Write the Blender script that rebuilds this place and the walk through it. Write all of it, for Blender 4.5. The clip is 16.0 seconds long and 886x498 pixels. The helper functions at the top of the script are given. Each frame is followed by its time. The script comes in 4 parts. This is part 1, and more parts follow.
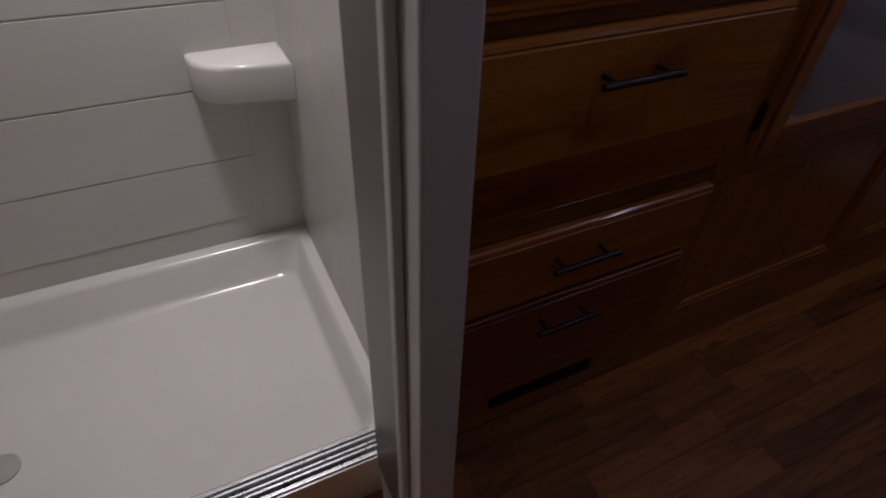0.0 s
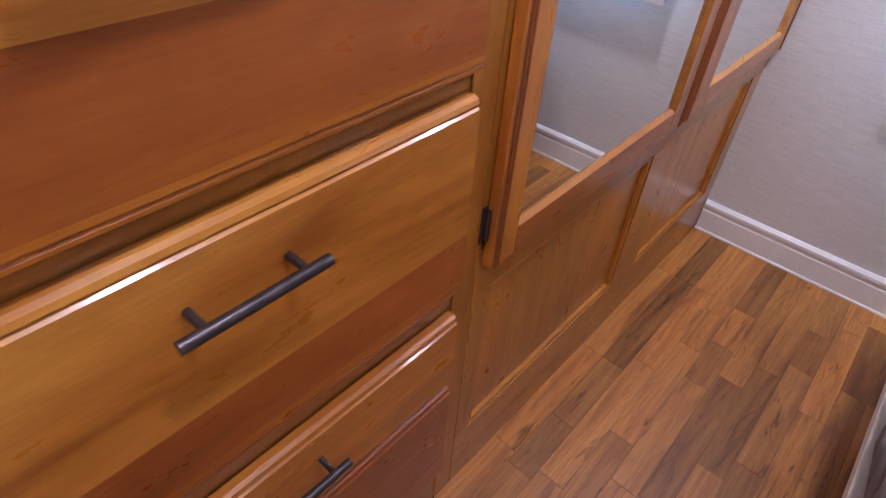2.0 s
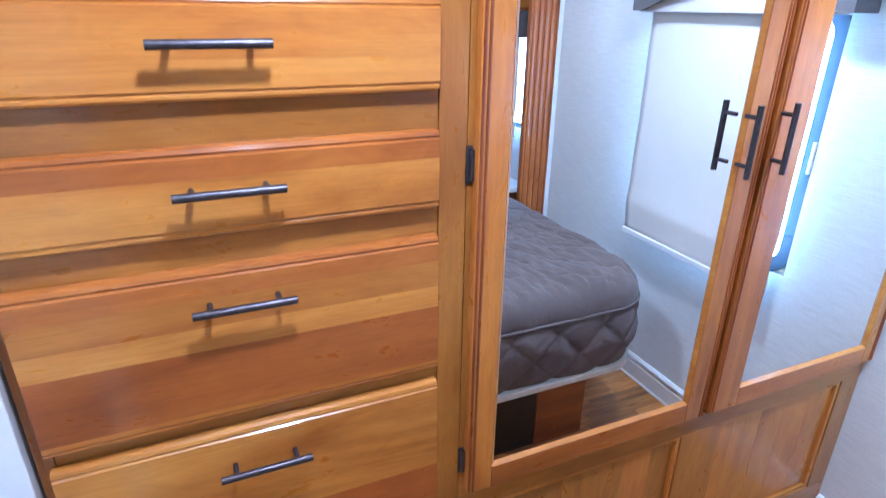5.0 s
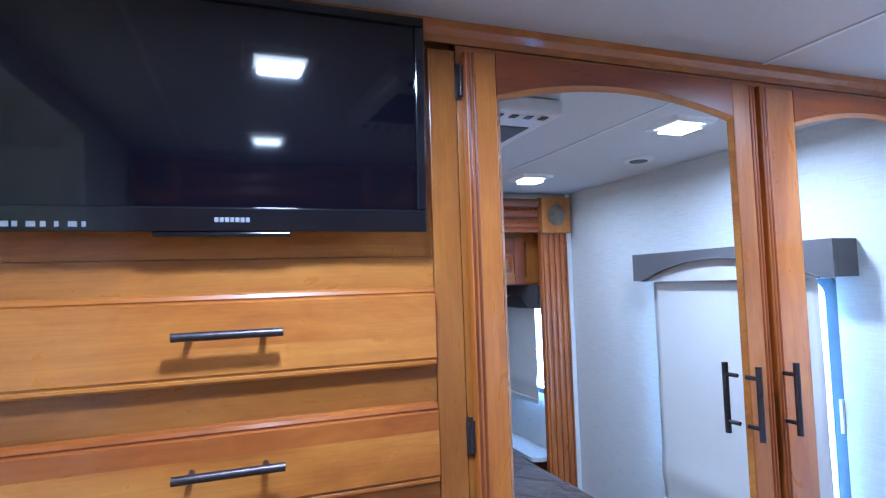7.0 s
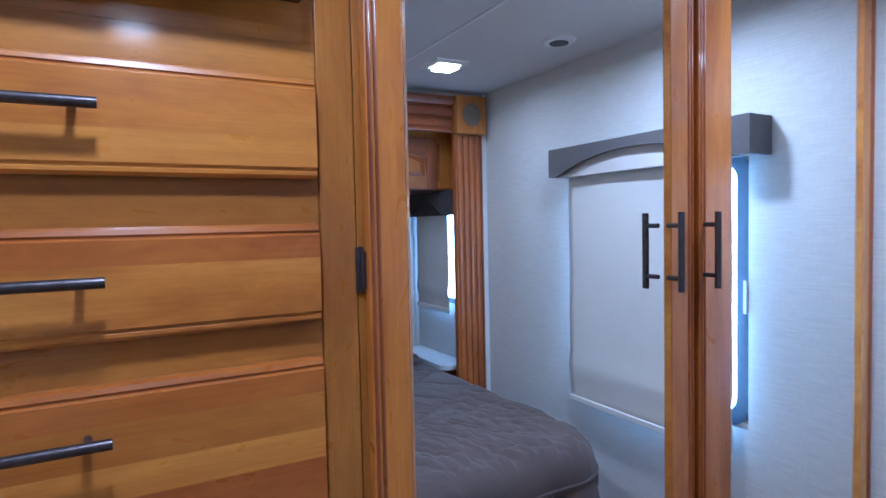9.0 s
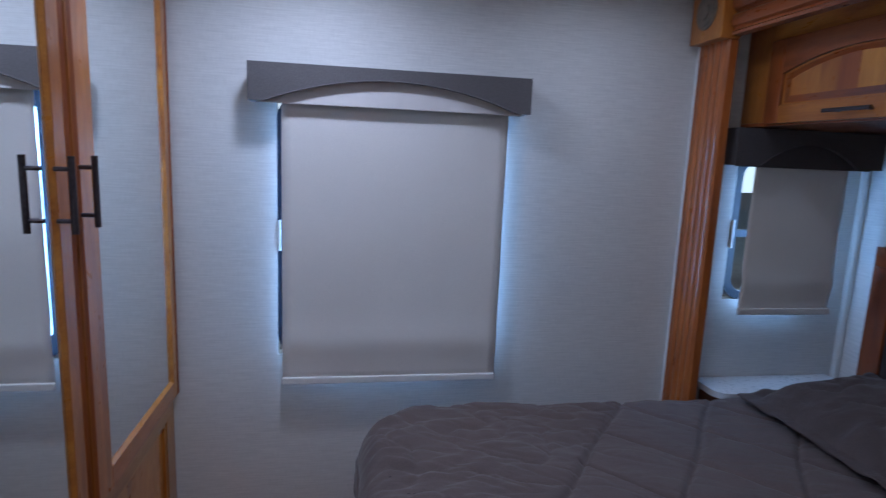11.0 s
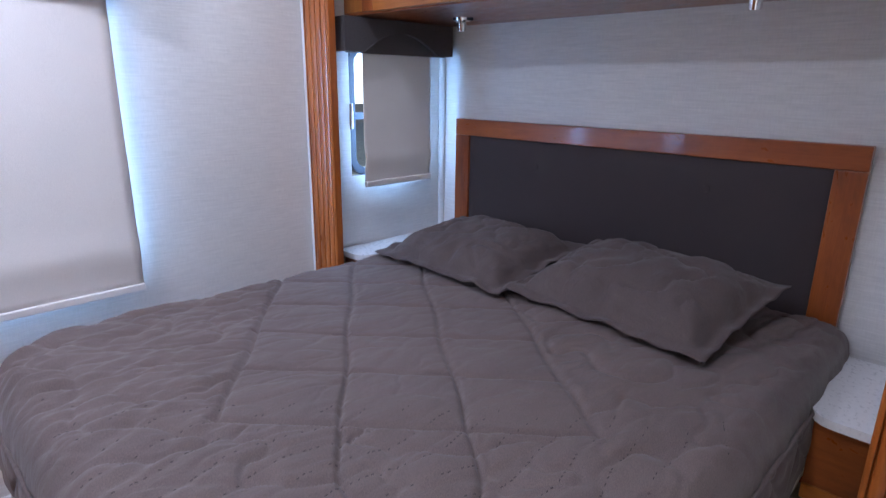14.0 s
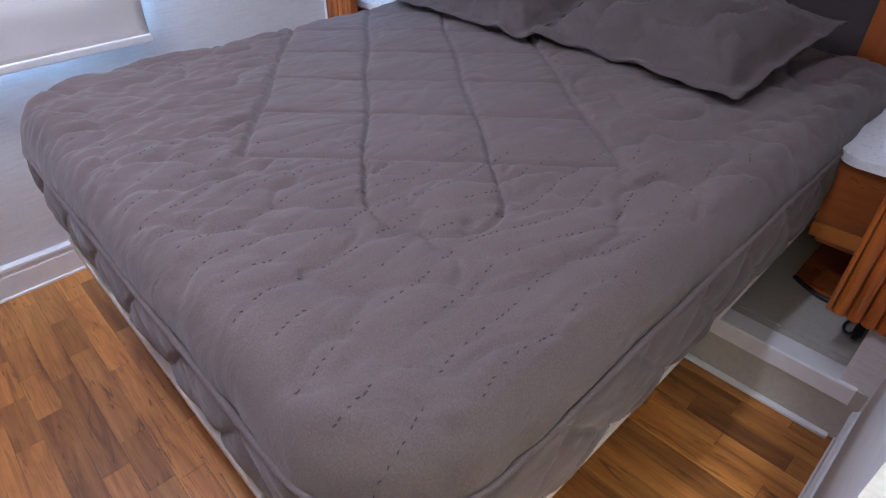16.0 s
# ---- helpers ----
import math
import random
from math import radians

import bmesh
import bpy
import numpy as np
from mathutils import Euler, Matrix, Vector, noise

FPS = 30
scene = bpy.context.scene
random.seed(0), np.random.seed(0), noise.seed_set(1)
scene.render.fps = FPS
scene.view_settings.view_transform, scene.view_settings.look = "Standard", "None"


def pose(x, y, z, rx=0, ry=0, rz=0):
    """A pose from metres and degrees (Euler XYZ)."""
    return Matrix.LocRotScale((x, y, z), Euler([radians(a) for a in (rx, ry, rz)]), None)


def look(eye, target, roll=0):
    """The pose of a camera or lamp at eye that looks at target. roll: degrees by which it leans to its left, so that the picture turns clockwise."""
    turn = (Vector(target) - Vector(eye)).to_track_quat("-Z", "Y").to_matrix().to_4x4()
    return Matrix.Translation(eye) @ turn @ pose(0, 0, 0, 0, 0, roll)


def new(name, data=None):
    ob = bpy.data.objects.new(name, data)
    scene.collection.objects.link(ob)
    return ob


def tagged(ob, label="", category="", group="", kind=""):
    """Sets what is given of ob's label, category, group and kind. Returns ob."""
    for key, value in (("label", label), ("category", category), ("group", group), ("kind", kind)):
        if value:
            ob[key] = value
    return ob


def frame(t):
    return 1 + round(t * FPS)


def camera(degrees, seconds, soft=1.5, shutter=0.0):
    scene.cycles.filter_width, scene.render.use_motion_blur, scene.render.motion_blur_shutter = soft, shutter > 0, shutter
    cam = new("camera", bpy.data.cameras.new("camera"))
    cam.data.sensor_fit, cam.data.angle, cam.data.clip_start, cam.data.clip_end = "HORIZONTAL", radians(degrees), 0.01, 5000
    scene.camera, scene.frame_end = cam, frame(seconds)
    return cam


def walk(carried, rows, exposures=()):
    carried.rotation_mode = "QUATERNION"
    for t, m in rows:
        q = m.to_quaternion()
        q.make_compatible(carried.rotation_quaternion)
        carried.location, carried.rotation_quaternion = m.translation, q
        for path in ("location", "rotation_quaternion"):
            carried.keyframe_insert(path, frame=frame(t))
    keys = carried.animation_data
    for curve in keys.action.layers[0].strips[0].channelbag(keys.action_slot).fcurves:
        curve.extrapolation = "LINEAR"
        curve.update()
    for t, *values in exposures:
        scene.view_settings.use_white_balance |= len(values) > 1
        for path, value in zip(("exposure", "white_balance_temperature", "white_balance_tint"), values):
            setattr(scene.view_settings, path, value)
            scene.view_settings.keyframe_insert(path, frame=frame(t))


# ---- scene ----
cam = camera(75.1, 16.0, soft=1.2, shutter=0.2)
PATH = [
    (0, (0.589, -2.302, 1.241), (-0.703, -1.586, -0.108), 4.3),
    (0.1, (0.580, -2.293, 1.243), (-0.665, -1.498, -0.107), 5.7),
    (0.3, (0.561, -2.274, 1.246), (-0.590, -1.336, -0.093), 4.5),
    (0.5, (0.543, -2.256, 1.249), (-0.516, -1.19, -0.07), 4.7),
    (1, (0.497, -2.165, 1.236), (-0.468, -1.005, -0.076), 4.2),
    (1.5, (0.445, -2.045, 1.235), (-0.519, -0.883, -0.077), 4.0),
    (2, (0.369, -1.862, 1.239), (-0.596, -0.693, -0.066), 4.2),
    (2.5, (0.368, -1.696, 1.212), (-0.644, -0.562, -0.088), 3.9),
    (3, (0.435, -1.668, 1.224), (-0.738, -0.703, -0.076), 2.9),
    (3.5, (0.526, -1.652, 1.301), (-0.722, -0.784, 0.001), 2.6),
    (4, (0.688, -1.68, 1.419), (-0.675, -0.893, 0.185), 1.6),
    (4.5, (0.78, -1.716, 1.53), (-0.754, -0.982, 0.478), 1.1),
    (5, (0.835, -1.74, 1.592), (-0.856, -1.002, 0.821), 0.7),
    (5.2, (0.85, -1.74, 1.615), (-0.882, -1.002, 0.942), 0.6),
    (7.3, (0.901, -1.688, 1.607), (-0.967, -0.99, 1.763), -1.8),
    (7.5, (0.881, -1.674, 1.586), (-0.987, -0.976, 1.747), -1.7),
    (8, (0.815, -1.623, 1.496), (-1.054, -0.931, 1.669), -1.4),
    (8.2, (0.795, -1.601, 1.453), (-1.075, -0.909, 1.614), -1.3),
    (10.3, (0.632, -1.772, 1.395), (0.033, 0.087, 0.962), 2.6),
    (10.5, (0.594, -1.825, 1.389), (0.338, 0.124, 1.023), 2.8),
    (11, (0.547, -1.903, 1.462), (0.884, 0.041, 1.133), 2.4),
    (11.5, (0.484, -1.941, 1.507), (1.313, -0.147, 1.198), 2.1),
    (12, (0.463, -1.981, 1.527), (1.561, -0.337, 1.224), 1.8),
    (12.5, (0.458, -2.004, 1.518), (1.723, -0.486, 1.215), 1.3),
    (13, (0.457, -2.011, 1.473), (1.809, -0.569, 1.167), 1.0),
    (13.5, (0.486, -2.015, 1.412), (1.866, -0.608, 1.07), 0.7),
    (14, (0.486, -1.994, 1.35), (1.853, -0.643, 0.8), 0.7),
    (14.5, (0.491, -1.982, 1.317), (1.802, -0.697, 0.522), 0.6),
    (15, (0.49, -1.977, 1.295), (1.726, -0.75, 0.313), 0.1),
    (15.5, (0.483, -1.978, 1.276), (1.652, -0.8, 0.159), -0.3),
    (16, (0.466, -2.005, 1.256), (1.555, -0.846, 0.044), -0.7),
]
EXPOSURES = [(0.0, -4.42, 8100, 44), (0.3, -3.87, 8000, 40), (0.5, -2.45, 9300, 46), (0.7, -1.65, 9400, 43), (1.0, -1.2, 9900, 42),
             (1.5, -0.8, 10000, 40), (2.0, -0.45, 8000, 28), (2.5, -0.15, 6950, 18), (3.0, 0.32, 6250, 12), (3.5, 0.52, 5800, 9), (4.5, 0.52, 5750, 8), (5.0, 0.2, 5700, 8),
             (7.5, -0.35, 5600, 7), (8.2, -0.53, 5600, 7), (10.3, -1.45, 6150, 12), (11.5, -1.95, 6450, 13), (12.5, -1.4, 6650, 16), (13.5, -0.85, 6850, 18), (14.5, -0.2, 7000, 17), (15.5, -0.1, 7000, 17), (16.0, -0.25, 6950, 17)]
LED_WATTS, BATH_WATTS = 13.8, 92.0

from mathutils.bvhtree import BVHTree

walk(cam, [(t, look(eye, target, roll)) for t, eye, target, roll in PATH], exposures=EXPOSURES)

# ---------------------------------------------------------------- world, sun, lamps
CEIL = 2.06
world = bpy.data.worlds.new("world")
scene.world = world
world.use_nodes = True
wn = world.node_tree
sky = wn.nodes.new("ShaderNodeTexSky")
sky.sky_type, sky.sun_disc = "NISHITA", False
sky.sun_elevation, sky.sun_rotation = radians(38), radians(200)
wn.links.new(sky.outputs[0], wn.nodes["Background"].inputs[0])
wn.nodes["Background"].inputs[1].default_value = 0.15

sun_lamp = new("sun", bpy.data.lights.new("sun", "SUN"))
sun_lamp.data.energy, sun_lamp.data.angle, sun_lamp.data.color = 2.0, radians(0.5), (1, 0.95, 0.88)
sun_lamp.matrix_world = pose(0, 0, 6, 52, 0, 20)


def area_lamp(name, m, sx, sy, watts, colour, shape="RECTANGLE"):
    lamp = new(name, bpy.data.lights.new(name, "AREA"))
    lamp.data.shape, lamp.data.size, lamp.data.size_y = shape, sx, sy
    lamp.data.energy, lamp.data.color = watts, colour
    lamp.matrix_world = m
    return lamp


LED = (0.58, 0.705, 1.0)
PUCKS = [(0.45, -0.45), (1.33, -0.46), (0.43, -1.60), (1.32, -1.57)]
for px, py in PUCKS:
    area_lamp("led_lamp", pose(px, py, CEIL - 0.022), 0.085, 0.085, LED_WATTS * (1.34 if px < 1 and py > -1 else 1.10 if px < 1 else 0.42 if py > -1 else 0.25), LED).data.spread = radians(172)
area_lamp("shower_lamp", pose(-0.42, -2.30, CEIL - 0.03), 0.2, 0.2, BATH_WATTS, (0.63, 0.86, 0.96)).data.spread = radians(98)
SKYBLUE = (0.22, 0.5, 1.0)
area_lamp("window_daylight", pose(0.695, 0.012, 1.20, -90, 0, 0), 0.70, 0.76, 85.0, SKYBLUE)
area_lamp("slide_window_daylight", pose(2.05, -0.074, 1.25, -90, 0, 0), 0.30, 0.48, 19.0, SKYBLUE)

# ---------------------------------------------------------------- materials


def nodes_of(name):
    m = bpy.data.materials.new(name)
    m.use_nodes = True
    return m, m.node_tree, m.node_tree.nodes["Principled BSDF"]


def add(tree, kind, **values):
    n = tree.nodes.new(kind)
    for key, v in values.items():
        n.inputs[key.replace("_", " ")].default_value = v
    return n


def ramp(tree, fac, stops):
    r = tree.nodes.new("ShaderNodeValToRGB")
    while len(r.color_ramp.elements) < len(stops):
        r.color_ramp.elements.new(0.5)
    for e, (at, c) in zip(r.color_ramp.elements, stops):
        e.position, e.color = at, (*c, 1) if len(c) == 3 else c
    tree.links.new(fac, r.inputs[0])
    return r.outputs[0]


def coords(tree, scale, jitter=0.0):
    tc = tree.nodes.new("ShaderNodeTexCoord")
    out = tc.outputs["Object"]
    if jitter:
        info = tree.nodes.new("ShaderNodeObjectInfo")
        mul = tree.nodes.new("ShaderNodeVectorMath")
        mul.operation = "SCALE"
        mul.inputs[0].default_value = (jitter, jitter * 0.7, jitter * 1.3)
        tree.links.new(info.outputs["Random"], mul.inputs["Scale"])
        plus = tree.nodes.new("ShaderNodeVectorMath")
        tree.links.new(out, plus.inputs[0])
        tree.links.new(mul.outputs[0], plus.inputs[1])
        out = plus.outputs[0]
    mp = add(tree, "ShaderNodeMapping", Scale=scale)
    tree.links.new(out, mp.inputs[0])
    return mp.outputs[0]


def mixed(tree, kind, fac, a, b):
    mx = tree.nodes.new("ShaderNodeMix")
    mx.data_type, mx.blend_type = "RGBA", kind
    for sock, v in ((mx.inputs[0], fac), (mx.inputs[6], a), (mx.inputs[7], b)):
        if isinstance(v, (int, float)):
            sock.default_value = v
        elif isinstance(v, tuple):
            sock.default_value = (*v, 1)
        else:
            tree.links.new(v, sock)
    return mx.outputs[2]


def bumped(tree, bsdf, height, strength, distance):
    b = add(tree, "ShaderNodeBump", Strength=strength, Distance=distance)
    tree.links.new(height, b.inputs["Height"])
    tree.links.new(b.outputs[0], bsdf.inputs["Normal"])


def wood(name, light, mid, dark, axis="y", rough=0.30, coat=0.5, spread=0.13, knots=0.0, across=8.0, along=1.5, streak=0.26):
    """Varnished wood: broad figure, curly mottling and fine streaks along one axis; every board has its own stretch and tone."""
    m, t, b = nodes_of(name)
    i = "xyz".index(axis)

    def drawn(wide, long, detail, roughness, distortion):
        scale = [wide] * 3
        scale[i] = long
        n = add(t, "ShaderNodeTexNoise", Scale=1.0, Detail=detail, Roughness=roughness, Distortion=distortion)
        t.links.new(coords(t, scale, 9.0), n.inputs["Vector"])
        return n.outputs[0]
    figure = drawn(across, along, 6.0, 0.58, 1.1)
    mottle = drawn(across * 3.2, along * 6.0, 4.0, 0.6, 1.6)
    fine = drawn(230.0, 6.0, 3.0, 0.7, 0.0)
    vein = drawn(across * 9.0, along * 1.6, 3.0, 0.6, 0.5)
    col = ramp(t, figure, [(0.30, dark), (0.47, mid), (0.70, light)])
    col = mixed(t, "MULTIPLY", 0.5, col, ramp(t, mottle, [(0.30, (0.70, 0.62, 0.54)), (0.68, (1, 1, 1))]))
    col = mixed(t, "MULTIPLY", streak, col, ramp(t, fine, [(0.32, (0.55, 0.50, 0.46)), (0.58, (1, 1, 1))]))
    col = mixed(t, "MULTIPLY", streak, col, ramp(t, vein, [(0.24, (0.66, 0.58, 0.52)), (0.60, (1, 1, 1))]))
    if knots:
        col = mixed(t, "MULTIPLY", knots, col, ramp(t, drawn(52.0, 7.0, 3.0, 0.6, 1.2), [(0.29, (0.20, 0.15, 0.11)), (0.40, (1, 1, 1))]))
    info = t.nodes.new("ShaderNodeObjectInfo")
    tone = ramp(t, info.outputs["Random"], [(0, (1 - spread,) * 3), (0.5, (1, 1, 1)), (1, (1 + spread * 0.6, 1 + spread * 0.5, 1 + spread * 0.35))])
    col = mixed(t, "MULTIPLY", 1.0, col, tone)
    t.links.new(col, b.inputs["Base Color"])
    t.links.new(ramp(t, mottle, [(0.3, (rough + 0.08,) * 3), (0.7, (rough - 0.04,) * 3)]), b.inputs["Roughness"])
    b.inputs["Coat Weight"].default_value, b.inputs["Coat Roughness"].default_value = coat, 0.11
    bumped(t, b, fine, 0.12, 0.001)
    return m


def plain(name, colour, rough=0.5, metal=0.0, vary=0.08, scale=30.0, bump=0.0, coat=0.0, gloss=0.5, rvary=0.05):
    m, t, b = nodes_of(name)
    n = add(t, "ShaderNodeTexNoise", Scale=scale, Detail=4.0, Roughness=0.6)
    t.links.new(coords(t, (1, 1, 1)), n.inputs["Vector"])
    lo = tuple(c * (1 - vary) for c in colour)
    hi = tuple(min(1, c * (1 + vary)) for c in colour)
    t.links.new(ramp(t, n.outputs[0], [(0.3, lo), (0.7, hi)]), b.inputs["Base Color"])
    t.links.new(ramp(t, n.outputs[0], [(0.3, (max(0.02, rough - rvary),) * 3), (0.7, (rough + rvary,) * 3)]), b.inputs["Roughness"])
    b.inputs["Metallic"].default_value = metal
    b.inputs["Coat Weight"].default_value = coat
    b.inputs["Specular IOR Level"].default_value = gloss
    if bump:
        bumped(t, b, n.outputs[0], bump, 0.001)
    return m


def linen_paper(name, colour, axis_scale):
    """Pale vinyl wallpaper with a woven, slightly streaky print."""
    m, t, b = nodes_of(name)
    n1 = add(t, "ShaderNodeTexNoise", Scale=1.0, Detail=3.0, Roughness=0.7)
    t.links.new(coords(t, axis_scale), n1.inputs["Vector"])
    n2 = add(t, "ShaderNodeTexNoise", Scale=1.0, Detail=2.0)
    t.links.new(coords(t, (260, 260, 30)), n2.inputs["Vector"])
    n3 = add(t, "ShaderNodeTexNoise", Scale=1.6, Detail=2.0)
    t.links.new(coords(t, (1, 1, 1)), n3.inputs["Vector"])
    col = ramp(t, n1.outputs[0], [(0.32, tuple(c * 0.90 for c in colour)), (0.66, tuple(c * 1.06 for c in colour))])
    col = mixed(t, "MULTIPLY", 0.25, col, ramp(t, n2.outputs[0], [(0.35, (0.8, 0.8, 0.8)), (0.6, (1, 1, 1))]))
    col = mixed(t, "MULTIPLY", 0.5, col, ramp(t, n3.outputs[0], [(0.3, (0.93, 0.93, 0.93)), (0.7, (1, 1, 1))]))
    t.links.new(col, b.inputs["Base Color"])
    b.inputs["Roughness"].default_value = 0.62
    bumped(t, b, n1.outputs[0], 0.12, 0.001)
    return m


def fabric(name, colour, weave=500.0, sheen=0.3, bump=0.25, blotch=0.12, creases=0.0):
    m, t, b = nodes_of(name)
    n1 = add(t, "ShaderNodeTexNoise", Scale=weave, Detail=2.0)
    t.links.new(coords(t, (1, 1, 1)), n1.inputs["Vector"])
    n2 = add(t, "ShaderNodeTexNoise", Scale=5.0, Detail=4.0)
    t.links.new(coords(t, (1, 1, 1)), n2.inputs["Vector"])
    col = ramp(t, n1.outputs[0], [(0.3, tuple(c * 0.8 for c in colour)), (0.7, tuple(c * 1.15 for c in colour))])
    col = mixed(t, "MULTIPLY", 1.0, col, ramp(t, n2.outputs[0], [(0.3, (1 - blotch,) * 3), (0.7, (1, 1, 1))]))
    t.links.new(col, b.inputs["Base Color"])
    b.inputs["Roughness"].default_value = 0.85
    b.inputs["Sheen Weight"].default_value, b.inputs["Sheen Roughness"].default_value = sheen, 0.5
    bumped(t, b, n1.outputs[0], bump, 0.0006)
    if creases:
        # soft puckers drawn out slantwise over the cloth
        turn = add(t, "ShaderNodeMapping")
        turn.inputs["Rotation"].default_value[2] = radians(12)
        t.links.new(coords(t, (1, 1, 1)), turn.inputs["Vector"])
        wide = add(t, "ShaderNodeMapping")
        wide.inputs["Scale"].default_value = (7.0, 15.0, 12.0)
        t.links.new(turn.outputs[0], wide.inputs["Vector"])
        n3 = add(t, "ShaderNodeTexNoise", Scale=1.0, Detail=3.0, Roughness=0.55, Distortion=0.9)
        t.links.new(wide.outputs[0], n3.inputs["Vector"])
        weave_bump = b.inputs["Normal"].links[0].from_node
        pucker = add(t, "ShaderNodeBump", Strength=creases, Distance=0.016)
        t.links.new(n3.outputs[0], pucker.inputs["Height"])
        t.links.new(pucker.outputs[0], weave_bump.inputs["Normal"])
    return m


def shade_cloth(name, colour, through_light):
    m, t, b = nodes_of(name)
    n = add(t, "ShaderNodeTexNoise", Scale=1.0, Detail=2.0)
    t.links.new(coords(t, (500, 500, 500)), n.inputs["Vector"])
    n2 = add(t, "ShaderNodeTexNoise", Scale=3.0, Detail=3.0)
    t.links.new(coords(t, (1, 1, 1)), n2.inputs["Vector"])
    col = ramp(t, n.outputs[0], [(0.3, tuple(c * 0.93 for c in colour)), (0.7, tuple(c * 1.04 for c in colour))])
    col = mixed(t, "MULTIPLY", 1.0, col, ramp(t, n2.outputs[0], [(0.3, (0.93, 0.93, 0.93)), (0.7, (1, 1, 1))]))
    t.links.new(col, b.inputs["Base Color"])
    b.inputs["Roughness"].default_value = 0.75
    tr = t.nodes.new("ShaderNodeBsdfTranslucent")
    tr.inputs[0].default_value = (0.8, 0.72, 0.62, 1)
    mx = t.nodes.new("ShaderNodeMixShader")
    mx.inputs[0].default_value = through_light
    t.links.new(b.outputs[0], mx.inputs[1])
    t.links.new(tr.outputs[0], mx.inputs[2])
    t.links.new(mx.outputs[0], t.nodes["Material Output"].inputs[0])
    return m


def mirror_glass(name):
    m, t, b = nodes_of(name)
    b.inputs["Base Color"].default_value = (0.86, 0.89, 0.89, 1)
    b.inputs["Metallic"].default_value, b.inputs["Roughness"].default_value = 1.0, 0.0
    return m


def clear_glass(name, tint):
    m, t, b = nodes_of(name)
    b.inputs["Base Color"].default_value = (*tint, 1)
    b.inputs["Roughness"].default_value = 0.0
    b.inputs["Transmission Weight"].default_value, b.inputs["IOR"].default_value = 1.0, 1.05
    return m


def glow(name, colour, strength):
    m, t, b = nodes_of(name)
    b.inputs["Base Color"].default_value = (0.9, 0.9, 0.9, 1)
    b.inputs["Emission Color"].default_value = (*colour, 1)
    b.inputs["Emission Strength"].default_value = strength
    return m


HONEY = ((0.62, 0.234, 0.044), (0.50, 0.160, 0.026), (0.31, 0.083, 0.013))
PALE = ((0.66, 0.280, 0.057), (0.56, 0.200, 0.035), (0.38, 0.113, 0.018))
RED = ((0.40, 0.104, 0.023), (0.30, 0.070, 0.015), (0.18, 0.039, 0.009))
OLIVE = ((0.49, 0.195, 0.036), (0.39, 0.138, 0.023), (0.26, 0.081, 0.013))
AMBER = ((0.54, 0.174, 0.034), (0.43, 0.122, 0.022), (0.27, 0.066, 0.012))
RUST = ((0.53, 0.155, 0.030), (0.43, 0.113, 0.021), (0.29, 0.067, 0.012))
WOOD = {}
for axis in "xyz":
    WOOD["honey", axis] = wood("honey_wood_" + axis, *HONEY, axis)
    WOOD["pale", axis] = wood("pale_wood_" + axis, *PALE, axis)
    WOOD["rust", axis] = wood("rust_wood_" + axis, *RUST, axis)
    WOOD["red", axis] = wood("red_wood_" + axis, *RED, axis)
    WOOD["amber", axis] = wood("amber_wood_" + axis, *AMBER, axis)
    WOOD["olive", axis] = wood("olive_wood_" + axis, *OLIVE, axis)
PLANK = wood("floor_plank", (0.62, 0.262, 0.066), (0.46, 0.170, 0.042), (0.24, 0.078, 0.021), "y", 0.40, 0.06, 0.40, 0.75, 22.0, 1.8, 0.42)
JOINT = plain("floor_joint", (0.05, 0.025, 0.012), 0.8)
PAPER = linen_paper("wallpaper", (0.72, 0.71, 0.69), (11, 11, 210))
CEILING = plain("ceiling_vinyl", (0.66, 0.645, 0.63), 0.6, vary=0.03, bump=0.1, scale=160)
WHITE = plain("white_trim", (0.80, 0.80, 0.79), 0.4, vary=0.03)
GELCOAT = plain("shower_plastic", (0.74, 0.70, 0.655), 0.22, vary=0.02, scale=8, coat=0.3)
METAL = plain("brushed_aluminium", (0.55, 0.55, 0.57), 0.3, 1.0, 0.1, 90)
BRONZE = plain("dark_bronze", (0.075, 0.062, 0.066), 0.34, 0.7, 0.25, 120)
BLACK = plain("black_plastic", (0.012, 0.012, 0.014), 0.4, vary=0.2)
SCREEN = plain("tv_screen", (0.003, 0.003, 0.006), 0.055, vary=0.1, gloss=0.5, rvary=0.002)
GLOSS_BLACK = plain("gloss_black", (0.008, 0.008, 0.010), 0.10, vary=0.1, rvary=0.01)
CHROME = plain("chrome", (0.75, 0.75, 0.77), 0.12, 1.0, 0.04)
QUILT = fabric("taupe_quilt", (0.129, 0.093, 0.085), 420, 0.12, 0.25, 0.12, 0.35)
SHAM = fabric("taupe_sham", (0.088, 0.062, 0.058), 420, 0.12, 0.25, 0.12, 0.45)
STITCH = plain("dark_stitch", (0.038, 0.028, 0.027), 0.9)
UPHOLSTERY = fabric("dark_upholstery", (0.037, 0.025, 0.027), 700, 0.1, 0.35)
VALANCE = fabric("grey_valance", (0.118, 0.106, 0.107), 350, 0.15, 0.3)
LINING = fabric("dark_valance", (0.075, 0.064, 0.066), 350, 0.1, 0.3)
SHADE = shade_cloth("roller_shade", (0.80, 0.755, 0.72), 0.045)
HEM = plain("shade_hem", (0.78, 0.77, 0.76), 0.5, vary=0.03)
MIRROR = mirror_glass("mirror")
GLASS = clear_glass("tinted_glass", (0.80, 0.86, 0.9))
# the blue that the sky throws on the frame is put into its colour
WINFRAME = plain("sky_tinted_window_rubber", (0.010, 0.018, 0.036), 0.35, vary=0.2)
